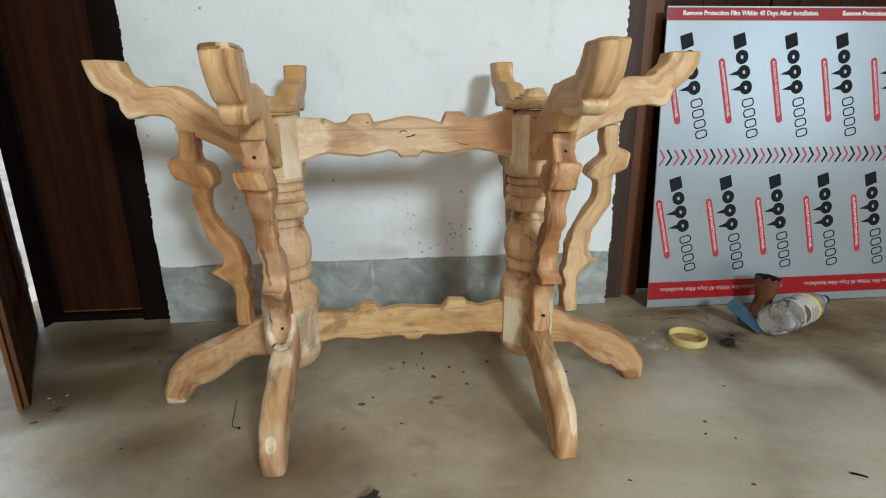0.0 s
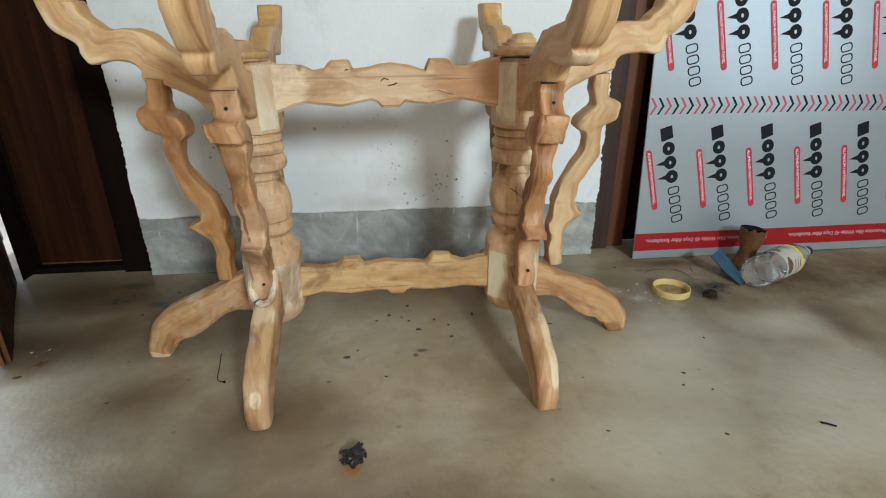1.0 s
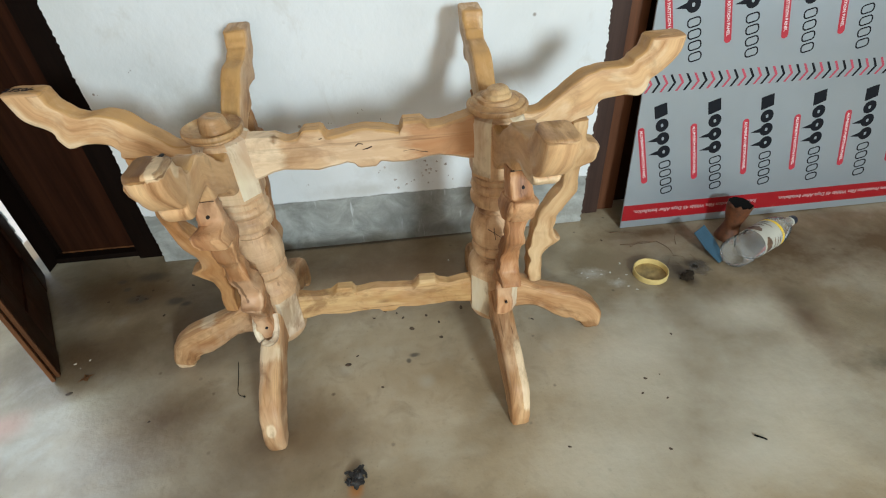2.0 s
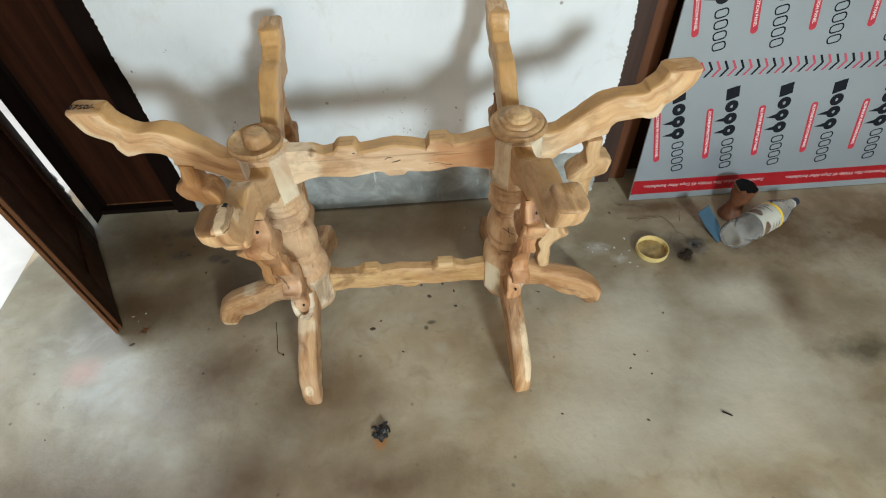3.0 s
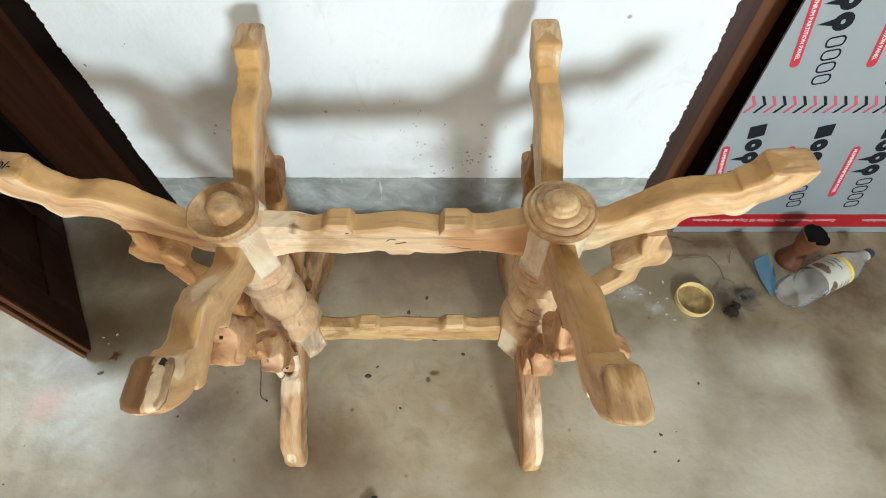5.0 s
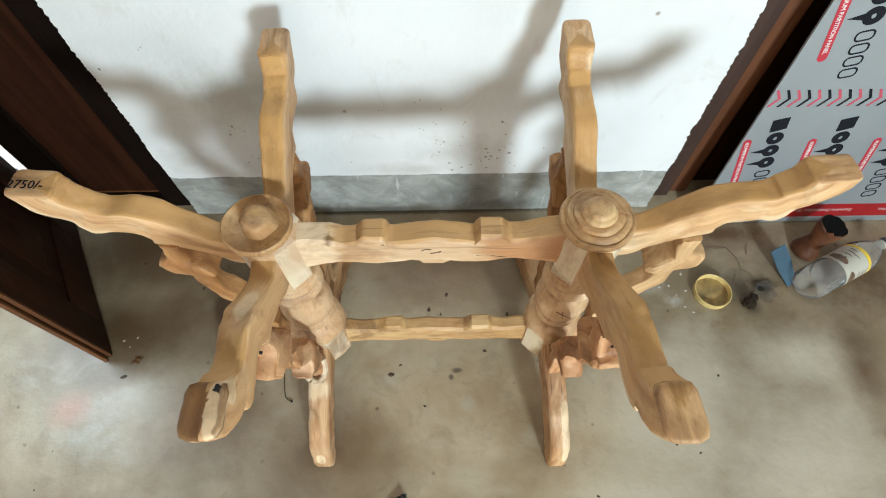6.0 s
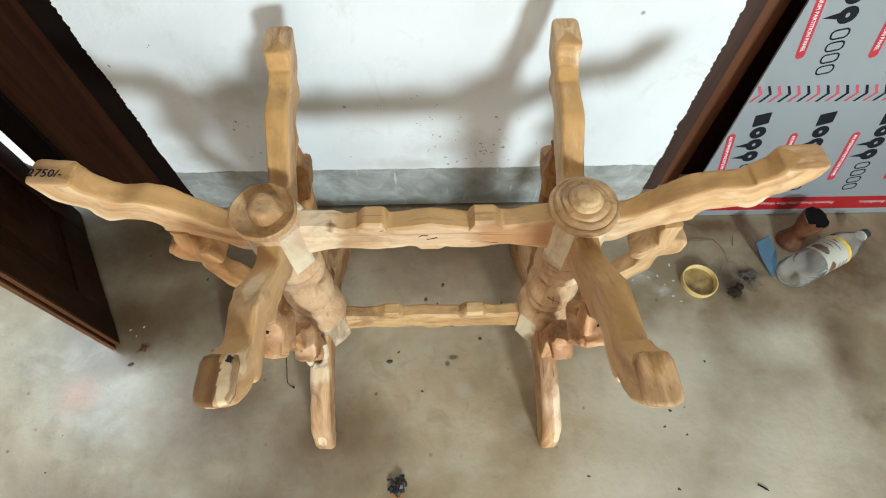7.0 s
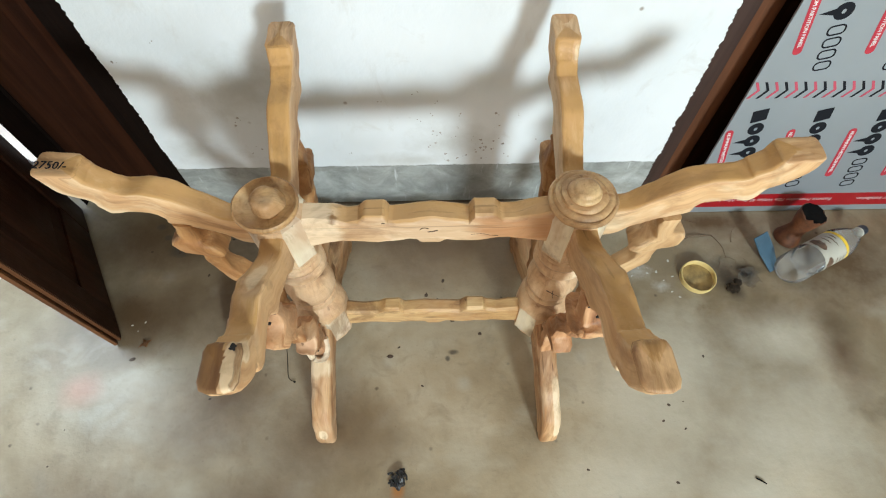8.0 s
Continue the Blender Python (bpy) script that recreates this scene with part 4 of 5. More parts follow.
for k, (c, aim, out, up, wide, leg_aim, leg_out, leg_up, strut_wood) in enumerate(SPOTS):
    arm = part("arm", blade(varied(ARM, out, up, wide, 20 + k), 5 + k, marks=ARM_MARKS[k], hollow=0.05, top_gold=0.75 if k == 4 else 0.8, side=(0.50, 0.15, 0.25, 0.46, 0.30, 0.62)[k], blunt=0.9 if k in (1, 4) else 0.2, caps=(0.0, 0.007 if k in (1, 4) else 0.004)), wood_limb, base, at=c - AXIS, turn=aim, sharp=58)
    leg = part("leg", blade(varied(LEG, leg_out, leg_up, 1.0, 40 + k), 25 + k, cut=0.48, marks=LEG_MARKS[k]), wood_leg, base, at=c - AXIS, turn=leg_aim, sharp=46)
    st = part("strut", blade(varied(STRUT, 1.0, 1.0, 1.0, 60 + k, 0.009 if k in (1, 4) else 0.005), 45 + k, 0.0055 if k in (1, 4) else 0.0036, cut=0.34), strut_wood, base, at=c - AXIS, turn=(aim + leg_aim) / 2, sharp=40)
    if k in (0, 1, 4):
        seam = [(0.1775, y, 0.585 * up) for y in (-0.0200, -0.010, 0.0, 0.010, 0.0200)]
        part("joint_gap", tube(seam, 0.0005 if k == 1 else 0.0012, 5), HOLE, st, "dark open joint under the arm")
    if k == 1:
        rim = tube(glide([(0.090, -0.0205, 0.234), (0.108, -0.0215, 0.206), (0.120, -0.014, 0.184), (0.124, 0.0, 0.177), (0.120, 0.014, 0.184), (0.108, 0.0215, 0.206), (0.090, 0.0205, 0.234)], 4), 0.0075, 8)
        part("socket_rim", rim, wood_pale, leg, "pale raw rim round the strut's foot")
    if k in (1, 4):
        part("screw_hole", peg(0.1825, 0.002, 0.558, 0.0032, 0), HOLE, st, "dark drilled hole")
        part("screw_hole", peg(0.1135, 0.002, 0.215, 0.0032, 0), HOLE, st, "dark drilled hole")
    if k == 0:
        price = lettering("2750/-", 0.0205, 0.0004)
        price.materials.append(INK)
        shared("handwritten_price", price, arm, pose(0.331 * out, 0.011, 0.7255, -90, 0, 180))
    if k == 1:
        part("knot_hole", lump(0.0038, 0.14, 5, 0.9), HOLE, arm, "dark hollow knot", at=(0.279, 0.015, 0.7246))

# ---------- the metal sheet ----------
SHEET_H, SHEET_L = 0.886, 2.44
sheet = thing("metal_partition_sheet", (0.800, 1.4885, 0.003), "pale grey film-covered aluminium sheet with red bands, leaning on wall", "metal sheet")
sheet.rotation_euler = (radians(-4.2), 0, 0)
part("core", slab(0, SHEET_L, 0.0, 0.004, 0, SHEET_H), ALU, sheet, "aluminium composite core")
part("film", slab(0.0005, SHEET_L, -0.0012, 0.0, 0.0005, SHEET_H), FILM, sheet, "pale grey protection film")
part("band", slab(0.001, SHEET_L, -0.002, -0.0012, 0.026, 0.082), FILM_RED, sheet, "red printed band")
part("band", slab(0.001, SHEET_L, -0.002, -0.0012, SHEET_H - 0.038, SHEET_H - 0.004), FILM_RED, sheet, "red printed band")

note = lettering("Remove Protection Film Within 45 Days After Installation.", 0.0172, weight=0.0005)
note.materials.append(WHITE_INK)
faded = note.copy()
faded.materials.clear()
faded.materials.append(FADED_INK)
NOTE_L = max(v.co.x for v in note.vertices)
for k in range(4):
    shared("lettering", note, sheet, pose(0.045 + 0.482 * k, -0.0026, SHEET_H - 0.024))
    shared("lettering", faded, sheet, pose(0.036 + NOTE_L + 0.482 * k, -0.0026, 0.062, 0, 180, 0))

TILT_DOWN = 14.0
pill_text = lettering("ALUMINIUM PARTITION PANEL", 0.0115)
pill_text.materials.append(WHITE_INK)


def mesh_of(name, bm, material):
    me = bpy.data.meshes.new(name)
    bmesh.ops.recalc_face_normals(bm, faces=bm.faces[:])
    bm.to_mesh(me)
    bm.free()
    me.materials.append(material)
    return me


def stadium(x0, x1, z0, z1, n=8):
    r = (z1 - z0) / 2
    zc = (z0 + z1) / 2
    right = [(x1 - r + r * math.sin(math.pi * k / n), zc - r * math.cos(math.pi * k / n)) for k in range(n + 1)]
    left = [(x0 + r - r * math.sin(math.pi * k / n), zc + r * math.cos(math.pi * k / n)) for k in range(n + 1)]
    return right + left


def rounded(x0, x1, z0, z1, r, n=4):
    pts = []
    for cx, cz, a0 in ((x1 - r, z0 + r, -90), (x1 - r, z1 - r, 0), (x0 + r, z1 - r, 90), (x0 + r, z0 + r, 180)):
        pts += [(cx + r * math.cos(radians(a0 + 90 * k / n)), cz + r * math.sin(radians(a0 + 90 * k / n))) for k in range(n + 1)]
    return pts


def join(*bms):
    out = bmesh.new()
    for b in bms:
        me = bpy.data.meshes.new("piece")
        b.to_mesh(me)
        b.free()
        out.from_mesh(me)
        bpy.data.meshes.remove(me)
    return out


def ring_plate(outer, inner, depth):
    """A flat outline with a hole: two outlines of the same count."""
    bm = bmesh.new()
    f, b, g, h = ([bm.verts.new((x, y, z)) for x, z in o] for o, y in ((outer, -depth), (inner, -depth), (outer, 0), (inner, 0)))
    n = len(outer)
    for k in range(n):
        j = (k + 1) % n
        bm.faces.new((f[k], f[j], b[j], b[k]))
        bm.faces.new((f[j], f[k], g[k], g[j]))
        bm.faces.new((b[k], b[j], h[j], h[k]))
    return bm


pill_mesh = mesh_of("pill", plate(stadium(0.0, 0.188, -0.0095, 0.0095), 0.0006), PILL_RED)
bold = [plate([(0.000, 0.037), (0.036, 0.037), (0.040, 0.009), (0.040, 0.000), (0.002, 0.000), (0.000, 0.026)], 0.0006)]
for u in (0.045, 0.088, 0.132):
    bold.append(ring_plate(stadium(u, u + 0.040, 0.0, 0.038), stadium(u + 0.015, u + 0.026, 0.015, 0.023), 0.0006))
for u in (0.088, 0.132):
    bold.append(plate([(u + 0.010, 0.006), (u + 0.027, 0.006), (u + 0.016, -0.028)], 0.0006))
bold_mesh = mesh_of("logo_block", join(*bold), INK)
thin = []
for k in range(4):
    u = 0.184 + 0.0305 * k
    thin.append(ring_plate(rounded(u, u + 0.025, 0.001, 0.038, 0.010), rounded(u + 0.0035, u + 0.0215, 0.0045, 0.0345, 0.007), 0.0006))
thin_mesh = mesh_of("logo_outline", join(*thin), INK)
for row in range(2):
    for k in range(14):
        m = pose(0.041 + 0.1585 * k, -0.0013, 0.403 + 0.405 * row, 0, 90 - TILT_DOWN, 0)
        shared("logo_block", bold_mesh, sheet, m)
        shared("logo_outline", thin_mesh, sheet, m)
        p = pose(0.0125 + 0.1585 * k, -0.0013, 0.341 + 0.405 * row, 0, 77, 0)
        shared("pill", pill_mesh, sheet, p)
        shared("lettering", pill_text, sheet, p @ pose(0.008, -0.0012, -0.0040))
chevron = plate([(0.0, 0.047), (0.0065, 0.047), (0.0215, 0.0235), (0.0065, 0.0), (0.0, 0.0), (0.0145, 0.0235)], 0.0006)
red_chevron = mesh_of("chevron", chevron, CHEVRON_RED)
black_chevron = red_chevron.copy()
black_chevron.materials.clear()
black_chevron.materials.append(INK)
for k in range(107):
    shared("chevron", black_chevron if k % 2 else red_chevron, sheet, pose(0.003 + 0.0225 * k, -0.0013, 0.443))


# ---------- things on the floor ----------
YELLOW = plain("yellow_plastic", (0.62, 0.47, 0.19), 0.42, 0, 0.15, 30)
DIRTY_YELLOW = plain("dirty_yellow_plastic", (0.30, 0.205, 0.080), 0.55, 0, 0.5, 28)
CLAY = plain("red_brown_fired_clay", (0.125, 0.042, 0.015), 0.6, 0, 0.5, 45)
SOOT = plain("black_soot", (0.006, 0.0055, 0.005), 0.9, 0, 0.3, 60, 0.08)
BLUE = plain("blue_plastic", (0.030, 0.080, 0.125), 0.4, 0, 0.15, 25)
CAP = plain("dark_blue_grey_plastic", (0.022, 0.027, 0.040), 0.4, 0, 0.2, 60)
LABEL_WHITE = plain("white_paper_label", (0.48, 0.46, 0.39), 0.5, 0, 0.06, 30)
LABEL_YELLOW = plain("yellow_label_edge", (0.78, 0.52, 0.04), 0.5, 0, 0.06, 30)
LABEL_BROWN = plain("brown_label_picture", (0.13, 0.075, 0.045), 0.5, 0, 0.7, 60)
TWIG = plain("dry_brown_twig", (0.115, 0.066, 0.036), 0.8, 0, 0.4, 80)
CHIP = plain("dark_brown_grit", (0.072, 0.046, 0.029), 0.8, 0, 0.5, 120)
FLUFF = plain("dark_brown_dirt", (0.030, 0.021, 0.014), 0.9, 0, 0.5, 120, 0.1)
DUST = plain("white_lime_crumbs", (0.52, 0.51, 0.47), 0.85, 0, 0.1, 90)
DRY_LEAF = plain("dry_brown_leaf", (0.20, 0.085, 0.030), 0.7, 0, 0.4, 60)
BURNT = plain("black_torn_rubber", (0.018, 0.016, 0.015), 0.5, 0, 0.5, 60)


def clear_plastic(name, tint, haze, rough=0.08):
    n = Nodes(name)
    clear = n.t.nodes.new("ShaderNodeBsdfTransparent")
    clear.inputs[0].default_value = (*tint, 1)
    gloss = n.t.nodes.new("ShaderNodeBsdfGlossy")
    gloss.inputs["Roughness"].default_value = rough
    fres = n.t.nodes.new("ShaderNodeFresnel")
    fres.inputs[0].default_value = 1.12
    first, second = n.t.nodes.new("ShaderNodeMixShader"), n.t.nodes.new("ShaderNodeMixShader")
    n.out((0.78, 0.78, 0.75), 0.35)
    wrinkle = n.noise(35, 3, 0.6)
    n.bump(wrinkle, 0.0018)
    n.link(n.math("MULTIPLY", n.ramp(wrinkle, [(0.35, 0.5), (0.7, 1.0)]), haze), first.inputs[0])
    n.link(clear.outputs[0], first.inputs[1])
    n.link(n.bsdf.outputs[0], first.inputs[2])
    n.link(fres.outputs[0], second.inputs[0])
    n.link(first.outputs[0], second.inputs[1])
    n.link(gloss.outputs[0], second.inputs[2])
    n.link(second.outputs[0], n.t.nodes["Material Output"].inputs[0])
    return n.mat


PET = clear_plastic("clear_bottle_plastic", (0.97, 0.975, 0.97), 0.20)
SHEETING = clear_plastic("dusty_clear_film", (0.74, 0.70, 0.64), 0.10, 0.45)

# upturned jar lid
lid = thing("jar_lid", (0.806, 1.262, 0.0), "upturned yellow plastic jar lid, dirty inside, on the floor", "lid")
part("rim", lathe([(0.0515, 0.0), (0.053, 0.002), (0.0535, 0.019), (0.053, 0.0215), (0.051, 0.022), (0.0495, 0.0205), (0.0490, 0.004), (0.0475, 0.003)], 40), YELLOW, lid).scale = (0.93, 0.93, 0.88)
part("inner_disc", lathe([(0.050, 0.0015), (0.0495, 0.0035), (0.030, 0.0038), (0.028, 0.0048), (0.001, 0.0050)], 36, 2, 0.0008), DIRTY_YELLOW, lid, "stained inner face").scale = (0.93, 0.93, 0.88)

# clay burner with a waist
burner = thing("clay_incense_burner", (1.108, 1.392, 0.0), "waisted red-brown clay incense burner with a sooty black bowl", "incense burner")
burner.rotation_euler = (radians(-3), radians(6), 0)
burner.scale = (1.02, 1.02, 1.09)


def broken(bm, z0, depth):
    """Chips the rim of a lathed bowl unevenly."""
    for v in bm.verts:
        if v.co.z > z0:
            a = math.atan2(v.co.y, v.co.x)
            v.co.z += depth * (noise.noise(Vector((2.2 * math.cos(a), 2.2 * math.sin(a), 4))) - 0.15) * (v.co.z - z0) / 0.012
    return bm


part("body", broken(lathe([(0.036, 0.0), (0.037, 0.004), (0.034, 0.014), (0.0275, 0.032), (0.0235, 0.046), (0.0235, 0.056), (0.0265, 0.066), (0.031, 0.082), (0.0345, 0.100), (0.036, 0.110), (0.0365, 0.114),
                    (0.034, 0.116), (0.032, 0.112), (0.030, 0.100), (0.024, 0.078), (0.001, 0.070)], 32, 5, 0.0015), 0.104, 0.014), CLAY, burner)
part("sooty_lining", broken(lathe([(0.0342, 0.1168), (0.0315, 0.111), (0.0295, 0.099), (0.0235, 0.079), (0.001, 0.0712)], 32, 5, 0.0008), 0.104, 0.014), SOOT, burner, "black soot inside the bowl")

# folded blue plastic scrap
scrap = thing("blue_plastic_scrap", (1.0, 1.33, 0.0), "bright blue folded plastic scrap standing against the bottle", "plastic scrap")


def sheet_piece(corners, thick):
    bm = bmesh.new()
    p = [Vector(c) for c in corners]
    nrm = (p[1] - p[0]).cross(p[2] - p[0]).normalized() * thick / 2
    a, b = [bm.verts.new(q + nrm) for q in p], [bm.verts.new(q - nrm) for q in p]
    k = len(p)
    bm.faces.new(a)
    bm.faces.new(b[::-1])
    for i in range(k):
        bm.faces.new((a[i], a[(i + 1) % k], b[(i + 1) % k], b[i]))
    bmesh.ops.bevel(bm, geom=bm.edges[:], offset=thick * 0.3, segments=1, affect="EDGES")
    return bm


part("front_flap", sheet_piece([(-0.030, 0.026, 0.060), (0.004, 0.040, 0.076), (0.028, 0.004, 0.044), (0.046, -0.042, 0.002), (0.022, -0.054, 0.002), (-0.008, -0.012, 0.030)], 0.003), BLUE, scrap)
part("side_flap", sheet_piece([(0.005, 0.042, 0.076), (0.026, 0.044, 0.002), (0.048, -0.042, 0.002), (0.030, 0.005, 0.044)], 0.003), BLUE, scrap)

# plastic bottle lying on its side
bottle = thing("plastic_drink_bottle", (1.012, 1.262, 0.0525), "empty clear plastic drink bottle with a white and yellow label, lying", "bottle")
bottle.matrix_world = Matrix.Translation((1.036, 1.257, 0.0455)) @ Vector((0.290, 0.140, 0.002)).to_track_quat("Z", "X").to_matrix().to_4x4() @ Matrix.Diagonal((0.98, 0.98, 0.95, 1.0))
wall_rows = [(0.010, 0.010), (0.026, 0.003), (0.037, 0.002), (0.043, 0.012), (0.0455, 0.030), (0.0455, 0.066), (0.0430, 0.073), (0.0430, 0.079), (0.0455, 0.086), (0.0455, 0.100), (0.0445, 0.104), (0.0445, 0.192), (0.0455, 0.196),
             (0.0450, 0.210), (0.040, 0.232), (0.030, 0.260), (0.019, 0.280), (0.0135, 0.294), (0.0130, 0.304)]
part("body", lathe([(0.001, 0.014)] + wall_rows, 40, 3, 0.0016), PET, bottle, "clear dented plastic")


def wrapped(a0, a1, z0, z1, r, thick=0.0004):
    """A thin paper wrapped part of the way round the bottle."""
    bm = bmesh.new()
    rows = []
    for i in range(25):
        a = radians(a0 + (a1 - a0) * i / 24)
        rows.append([bm.verts.new((q * math.cos(a), q * math.sin(a), z)) for q, z in ((r, z0), (r, z1), (r + thick, z1), (r + thick, z0))])
    for p, q in zip(rows, rows[1:]):
        for k in range(4):
            bm.faces.new((p[k], p[(k + 1) % 4], q[(k + 1) % 4], q[k]))
    bm.faces.new(rows[0])
    bm.faces.new(rows[-1][::-1])
    return bm


part("label", wrapped(-75, 150, 0.098, 0.182, 0.0450), LABEL_WHITE, bottle, "white paper label")
part("label_edge", wrapped(-75, 150, 0.183, 0.193, 0.0450), LABEL_YELLOW, bottle, "yellow label edge")


def patch_on_label(a0, a1, z0, z1, r, seed):
    """A ragged patch that follows the round of the label."""
    bm = bmesh.new()
    rows = []
    for i in range(15):
        a = radians(a0 + (a1 - a0) * i / 14)
        w = math.sin(math.pi * i / 14) ** 0.5 * (0.8 + 0.35 * noise.noise(Vector((i * 0.7, seed, 0))))
        zm = (z0 + z1) / 2 + 0.004 * noise.noise(Vector((i * 0.5, seed, 4)))
        rows.append([bm.verts.new((r * math.cos(a), r * math.sin(a), zm + k * w * (z1 - z0) / 2)) for k in (-1, 0, 1)])
    for p, q in zip(rows, rows[1:]):
        for k in range(2):
            bm.faces.new((p[k], p[k + 1], q[k + 1], q[k]))
    return bm


for a0 in (-60, 38):
    part("label_picture", patch_on_label(a0, a0 + 70, 0.102, 0.134, 0.0458, a0), LABEL_BROWN, bottle, "brown printed picture")
    for k, (z0, wide) in enumerate(((0.143, 44), (0.157, 60), (0.169, 30))):
        part("label_bar", patch_on_label(a0 + 14 + 4 * k, a0 + 14 + 4 * k + wide, z0, z0 + 0.005, 0.0458, a0 + k), LABEL_BROWN, bottle, "printed bar")
part("cap", lathe([(0.0140, 0.302), (0.0148, 0.304), (0.0148, 0.318), (0.0135, 0.321), (0.001, 0.3215)], 24), CAP, bottle, "dark blue-grey screw cap")
part("neck_ring", lathe([(0.0135, 0.2965), (0.0155, 0.2975), (0.0155, 0.300), (0.0135, 0.301)], 24), LABEL_WHITE, bottle, "pale neck ring")


# dirt and scraps between lid and bottle
clump = thing("dirt_clump", (0.900, 1.228, 0.0), "small dark clump of dirt and hair on the floor", "dirt clump")
part("crumb", lump(0.016, 0.35, 4, 0.6), FLUFF, clump, at=(0.0, 0.0, 0.006))
part("crumb", lump(0.011, 0.35, 9, 0.6), FLUFF, clump, at=(0.020, 0.018, 0.004))
part("crumb", lump(0.008, 0.35, 2, 0.6), FLUFF, clump, at=(0.046, 0.044, 0.003))
rnd = random.Random(5)
for k in range(4):
    x, y, a = rnd.uniform(-0.01, 0.05), rnd.uniform(-0.005, 0.085), rnd.uniform(0, 6.28)
    pts = [(x + 0.007 * j * math.cos(a + 0.35 * j), y + 0.007 * j * math.sin(a + 0.35 * j), 0.001 + 0.002 * (j % 3)) for j in range(6)]
    part("hair", tube(pts, 0.0004, 5), TWIG, clump)
film = thing("clear_film_scrap", (0.955, 1.262, 0.0), "crumpled dusty clear plastic film on the floor", "plastic film")
bm = bmesh.new()
bmesh.ops.create_grid(bm, x_segments=14, y_segments=12, size=0.5)
for v in bm.verts:
    v.co = Vector((v.co.x * 0.085, v.co.y * 0.075, 0))
    v.co.z = 0.003 + 0.016 * abs(noise.noise(v.co * 26 + Vector((3, 1, 0))))
    v.co.z = max(0.0012, v.co.z)
    v.co.x += 0.012 * noise.noise(v.co * 30)
torn = [v for v in bm.verts if math.hypot(v.co.x / 0.040, v.co.y / 0.034) > 1 + 0.35 * noise.noise(v.co * 60)]
bmesh.ops.delete(bm, geom=torn, context="VERTS")
part("sheet", bm, SHEETING, film, turn=30, sharp=180)

# twigs
TWIGS = [((0.758, 1.470), (0.800, 1.462), (0.855, 1.448)), ((0.770, 1.405), (0.830, 1.397), (0.886, 1.404)), ((0.886, 1.404), (0.905, 1.365), (0.909, 1.330)), ((0.939, 1.381), (0.948, 1.412), (0.967, 1.436)),
         ((0.889, 1.317), (0.878, 1.297), (0.865, 1.278)), ((0.796, 1.390), (0.830, 1.403), (0.868, 1.404))]
for k, pts in enumerate(TWIGS):
    way = glide([(x, y, 0.0022 + 0.003 * (j == 1)) for j, (x, y) in enumerate(pts)], 5)
    x0, y0 = pts[0]
    tw = part("dry_twig", tube([Vector(p) - Vector((x0, y0, 0)) for p in way], 0.0010, 6, 0.5), TWIG, at=(x0, y0, 0))
    tagged(tw, "thin dry brown twig lying on the dusty floor", "twig", "twigs beside the sheet")

# bent wire by the table's leg
way = glide([(0.0, 0.0, 0.0015), (0.010, -0.050, 0.0015), (0.017, -0.093, 0.0015), (0.026, -0.105, 0.002), (0.034, -0.108, 0.003)], 5)
bm = tube(way, 0.0008, 6)
bmesh.ops.create_icosphere(bm, subdivisions=1, radius=0.0030, matrix=pose(0.036, -0.110, 0.0035))
wire = part("bent_wire", bm, SOOT, at=(-0.350, 1.094, 0))
tagged(wire, "thin black bent wire lying on the floor", "wire")

# black torn lump with a rusty stain
burnt = thing("torn_rubber_scrap", (-0.041, 0.746, 0.0), "black torn rubber scrap lying on a rusty stain", "rubber scrap")
part("piece", lump(0.014, 0.75, 3, 0.9), BURNT, burnt, at=(0.002, -0.004, 0.007), sharp=25)
part("piece", lump(0.010, 0.8, 8, 0.9), BURNT, burnt, at=(0.008, 0.012, 0.006), sharp=25)
part("piece", lump(0.008, 0.6, 13, 0.9), BURNT, burnt, at=(-0.012, -0.008, 0.004), sharp=25)
part("strip", tube(glide([(-0.024, 0.013, 0.002), (-0.012, 0.014, 0.005), (-0.008, 0.004, 0.008), (0.0, 0.002, 0.009)], 4), 0.0026, 6), BURNT, burnt)
part("strip", tube(glide([(0.010, 0.016, 0.004), (0.020, 0.010, 0.003), (0.022, -0.002, 0.002)], 4), 0.0022, 6), BURNT, burnt)

# dry leaf and flakes by the door
leaf_bit = bmesh.new()
ring = [leaf_bit.verts.new((0.016 * (1.25, 0.55, 0.75)[k % 3] * (1 + 0.55 * noise.noise(Vector((k * 1.7, 2, 0)))) * math.cos(k * 0.524), 0.012 * (1.25, 0.55, 0.75)[k % 3] * (1 + 0.6 * noise.noise(Vector((k * 1.3, 5, 0)))) * math.sin(k * 0.524), 0.002 + 0.002 * (k % 2))) for k in range(12)]
mid = leaf_bit.verts.new((0, 0, 0.004))
for k in range(12):
    leaf_bit.faces.new((ring[k], ring[(k + 1) % 12], mid))
bmesh.ops.solidify(leaf_bit, geom=leaf_bit.faces[:], thickness=0.001)
tagged(part("dry_leaf", leaf_bit, DRY_LEAF, at=(-0.730, 1.097, 0.0), turn=35), "torn dry brown leaf on the floor by the door", "leaf")


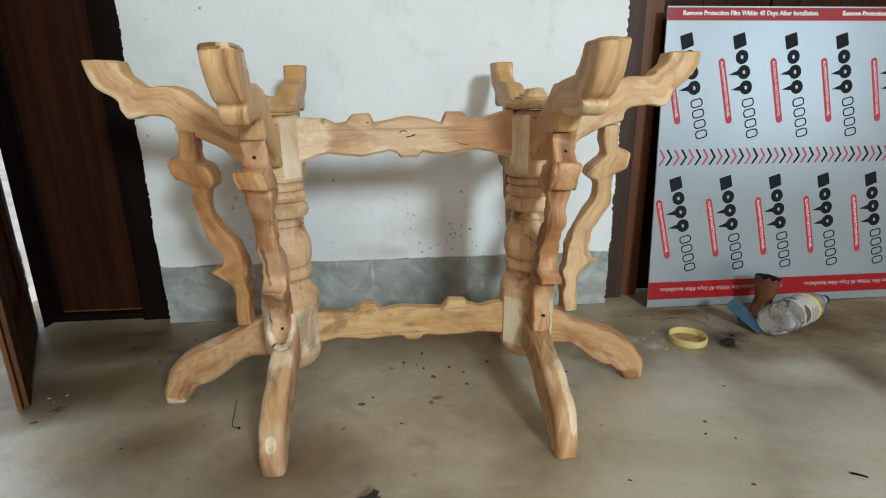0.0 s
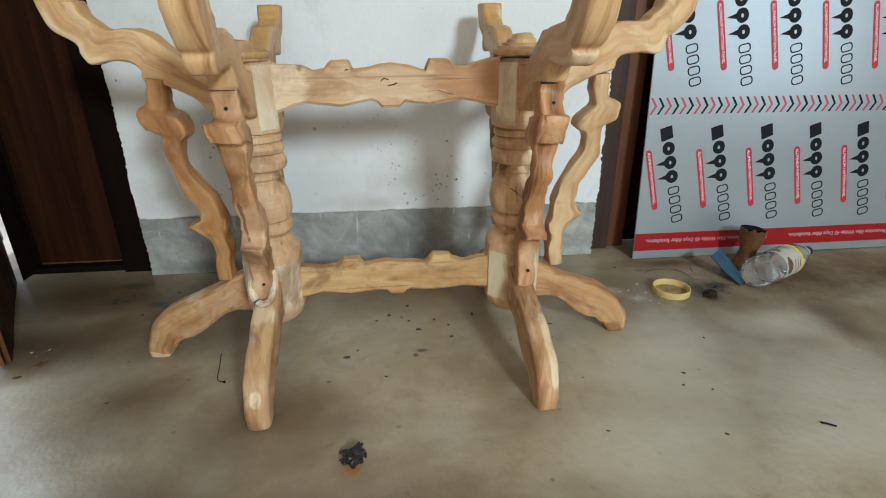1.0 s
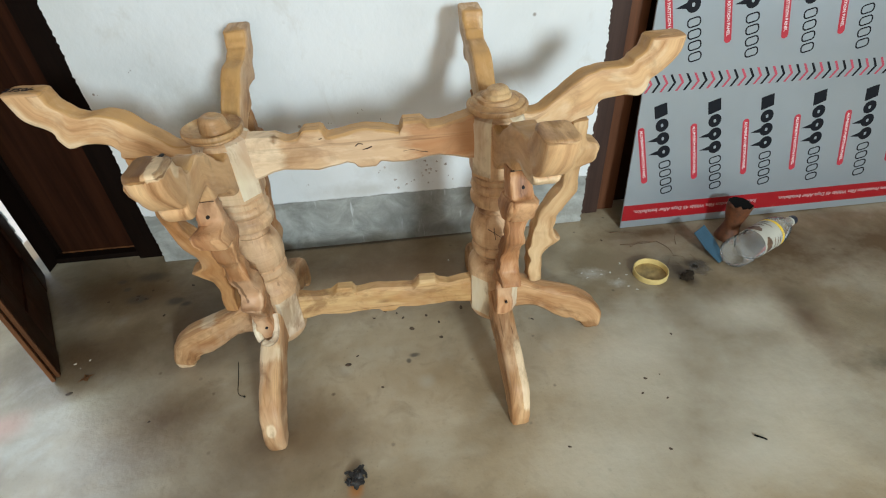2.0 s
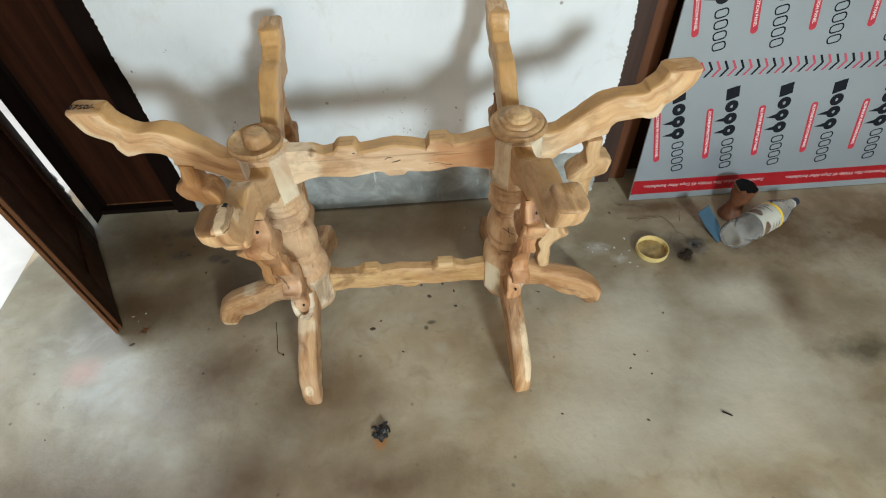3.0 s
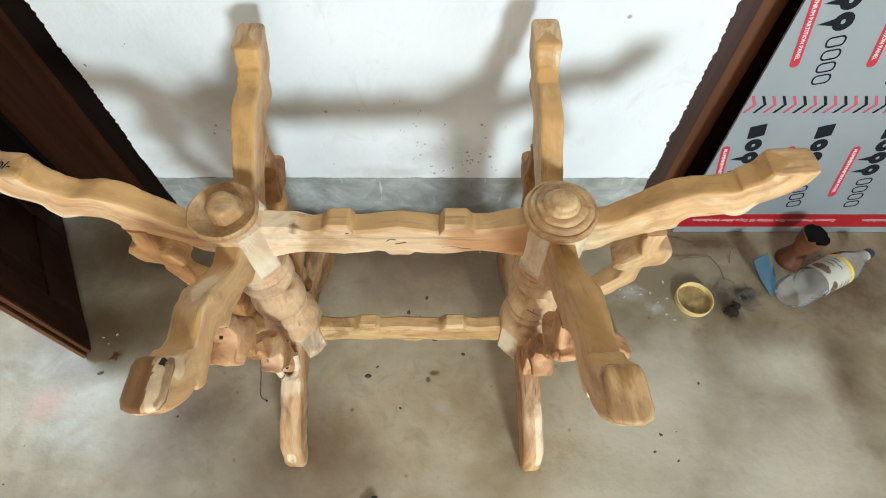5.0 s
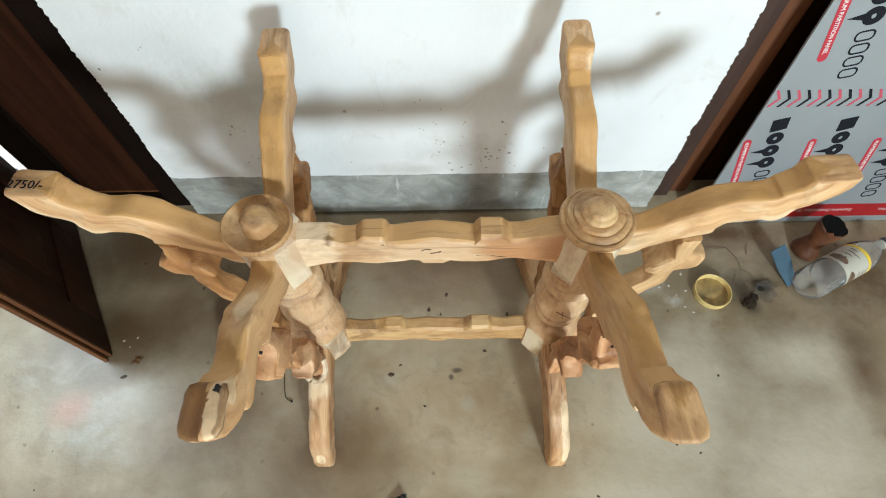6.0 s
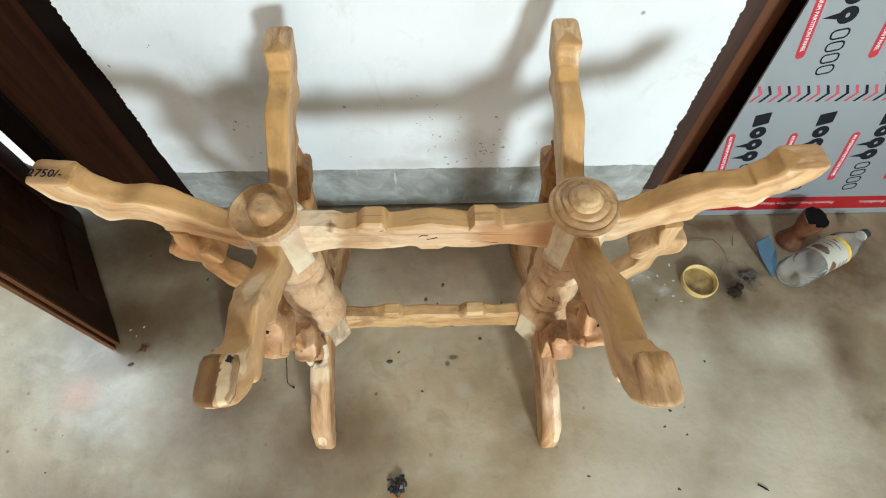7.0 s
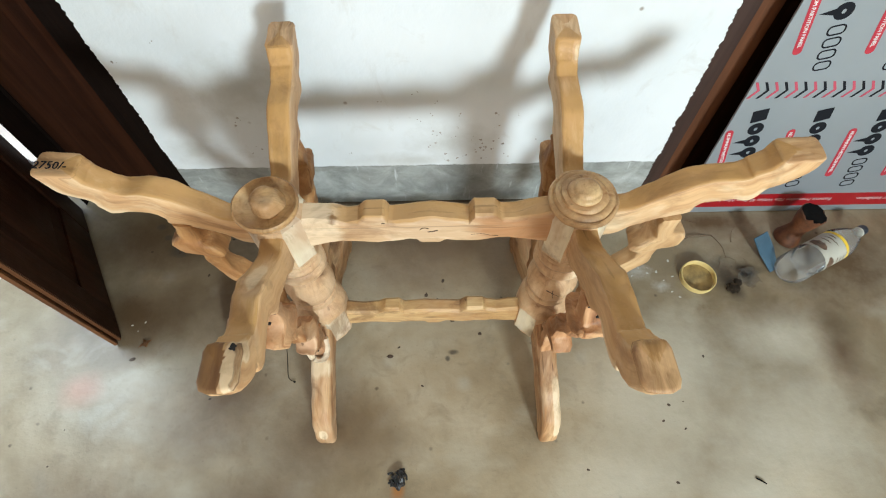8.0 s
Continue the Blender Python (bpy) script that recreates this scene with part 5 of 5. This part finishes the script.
def crumbs(name, places, material, label, category, r0, r1, seed):
    """Flat grains of grit, each a low uneven pebble, in one mesh."""
    rnd = random.Random(seed)
    bm = bmesh.new()
    for x, y in places:
        r = rnd.uniform(r0, r1)
        a = rnd.uniform(0, 3.14)
        low, up = [], []
        for k in range(8):
            f = r * rnd.uniform(0.7, 1.25)
            px, py = f * 1.25 * math.cos(k * math.pi / 4), f * 0.8 * math.sin(k * math.pi / 4)
            qx, qy = x + px * math.cos(a) - py * math.sin(a), y + px * math.sin(a) + py * math.cos(a)
            low.append(bm.verts.new((qx, qy, 0.0003)))
            up.append(bm.verts.new((x + (qx - x) * 0.7, y + (qy - y) * 0.7, r * 0.3)))
        for k in range(8):
            bm.faces.new((low[k], low[(k + 1) % 8], up[(k + 1) % 8], up[k]))
        bm.faces.new(up)
    return tagged(part(name, bm, material), label, category, "", "stuff")


GRIT_TABLE = [(-0.003, 1.201), (0.028, 1.226), (0.06, 1.211), (0.077, 1.192), (0.098, 1.149), (0.141, 1.191), (0.173, 1.162), (0.174, 1.107), (0.24, 1.208), (-0.068, 1.048), (0.018, 0.968), (0.076, 1.27), (0.425, 1.136)]
GRIT_SIDE = [(0.644, 0.908), (0.623, 0.869), (0.683, 0.915), (0.673, 0.849), (0.625, 0.727), (0.416, 0.759), (0.765, 1.033), (0.721, 1.438), (-0.527, 0.945), (-0.887, 0.791), (-0.874, 0.876)]
GRIT_DOOR = [(-0.702, 1.394), (-0.666, 1.414), (-0.784, 1.381), (-0.7, 1.379), (-0.675, 1.379), (-0.754, 1.054), (-0.60, 1.30), (-0.55, 1.42)]
DUST_SPOTS = [(0.672, 1.299), (0.737, 1.321), (0.738, 1.27), (0.745, 1.206), (0.695, 1.286), (0.668, 1.282), (0.622, 1.274), (0.711, 1.258), (0.727, 1.222), (0.613, 1.296), (0.646, 1.299), (0.228, 1.417), (-0.746, 1.158), (-0.76, 1.133), (-0.78, 1.15)]
crumbs("floor_grit", GRIT_TABLE + GRIT_DOOR, CHIP, "dark brown grit scattered on the floor", "grit", 0.0035, 0.0065, 1)
crumbs("fine_floor_grit", GRIT_SIDE + [(-0.045, 1.073)], CHIP, "small dark grit scattered on the floor", "grit", 0.002, 0.0042, 2)
crumbs("lime_crumbs", DUST_SPOTS, DUST, "white lime crumbs scattered on the floor", "crumbs", 0.0014, 0.0038, 3)
stick = part("charred_stick", tube([(-0.010, 0.006, 0.0025), (0.0, 0.0, 0.003), (0.011, -0.007, 0.0025)], 0.0022, 6, 0.7), SOOT, at=(0.822, 0.727, 0))
tagged(stick, "short black charred stick on the floor", "stick")

# splashes on the plaster
rnd = random.Random(11)
bm = bmesh.new()
SPLASH = [(0.022, 0.454), (0.009, 0.446), (0.057, 0.317), (0.067, 0.3), (0.076, 0.31), (0.063, 0.27), (0.044, 0.254), (0.089, 0.225), (0.097, 0.196), (0.189, 0.266), (0.184, 0.249), (0.194, 0.238), (0.189, 0.204), (0.264, 0.21),
          (0.215, 0.242), (0.159, 0.28), (-0.168, 0.235), (-0.432, 0.376), (-0.465, 0.876), (-0.602, 0.849), (-0.646, 0.555), (-0.533, 0.608)]
for x0, z0, spread, count in ((0.19, 0.30, 0.055, 10), (0.05, 0.36, 0.07, 5), (0.23, 0.24, 0.04, 6), (-0.44, 0.32, 0.06, 4)):
    SPLASH += [(rnd.gauss(x0, spread), rnd.gauss(z0, spread * 1.3)) for _ in range(count)]
for x, z in SPLASH:
    for j in range(2):
        r = rnd.uniform(0.0014, 0.0040) * (1 if j == 0 else 0.5)
        cx, cz = x + j * rnd.uniform(-0.015, 0.015), z + j * rnd.uniform(-0.015, 0.015)
        ring = [bm.verts.new((cx + r * rnd.uniform(0.7, 1.2) * math.cos(k * 0.785), WALL_Y - 0.0006, cz + 1.2 * r * rnd.uniform(0.7, 1.2) * math.sin(k * 0.785))) for k in range(8)]
        tip = bm.verts.new((cx, WALL_Y - 0.0014, cz))
        for k in range(8):
            bm.faces.new((ring[k], ring[(k + 1) % 8], tip))
SPLASH_MAT = plain("grey_brown_splash", (0.40, 0.36, 0.32), 0.8, 0, 0.4, 60)
tagged(part("wall_splashes", bm, SPLASH_MAT), "grey-brown splash marks on the white plaster", "splashes", "", "stuff")
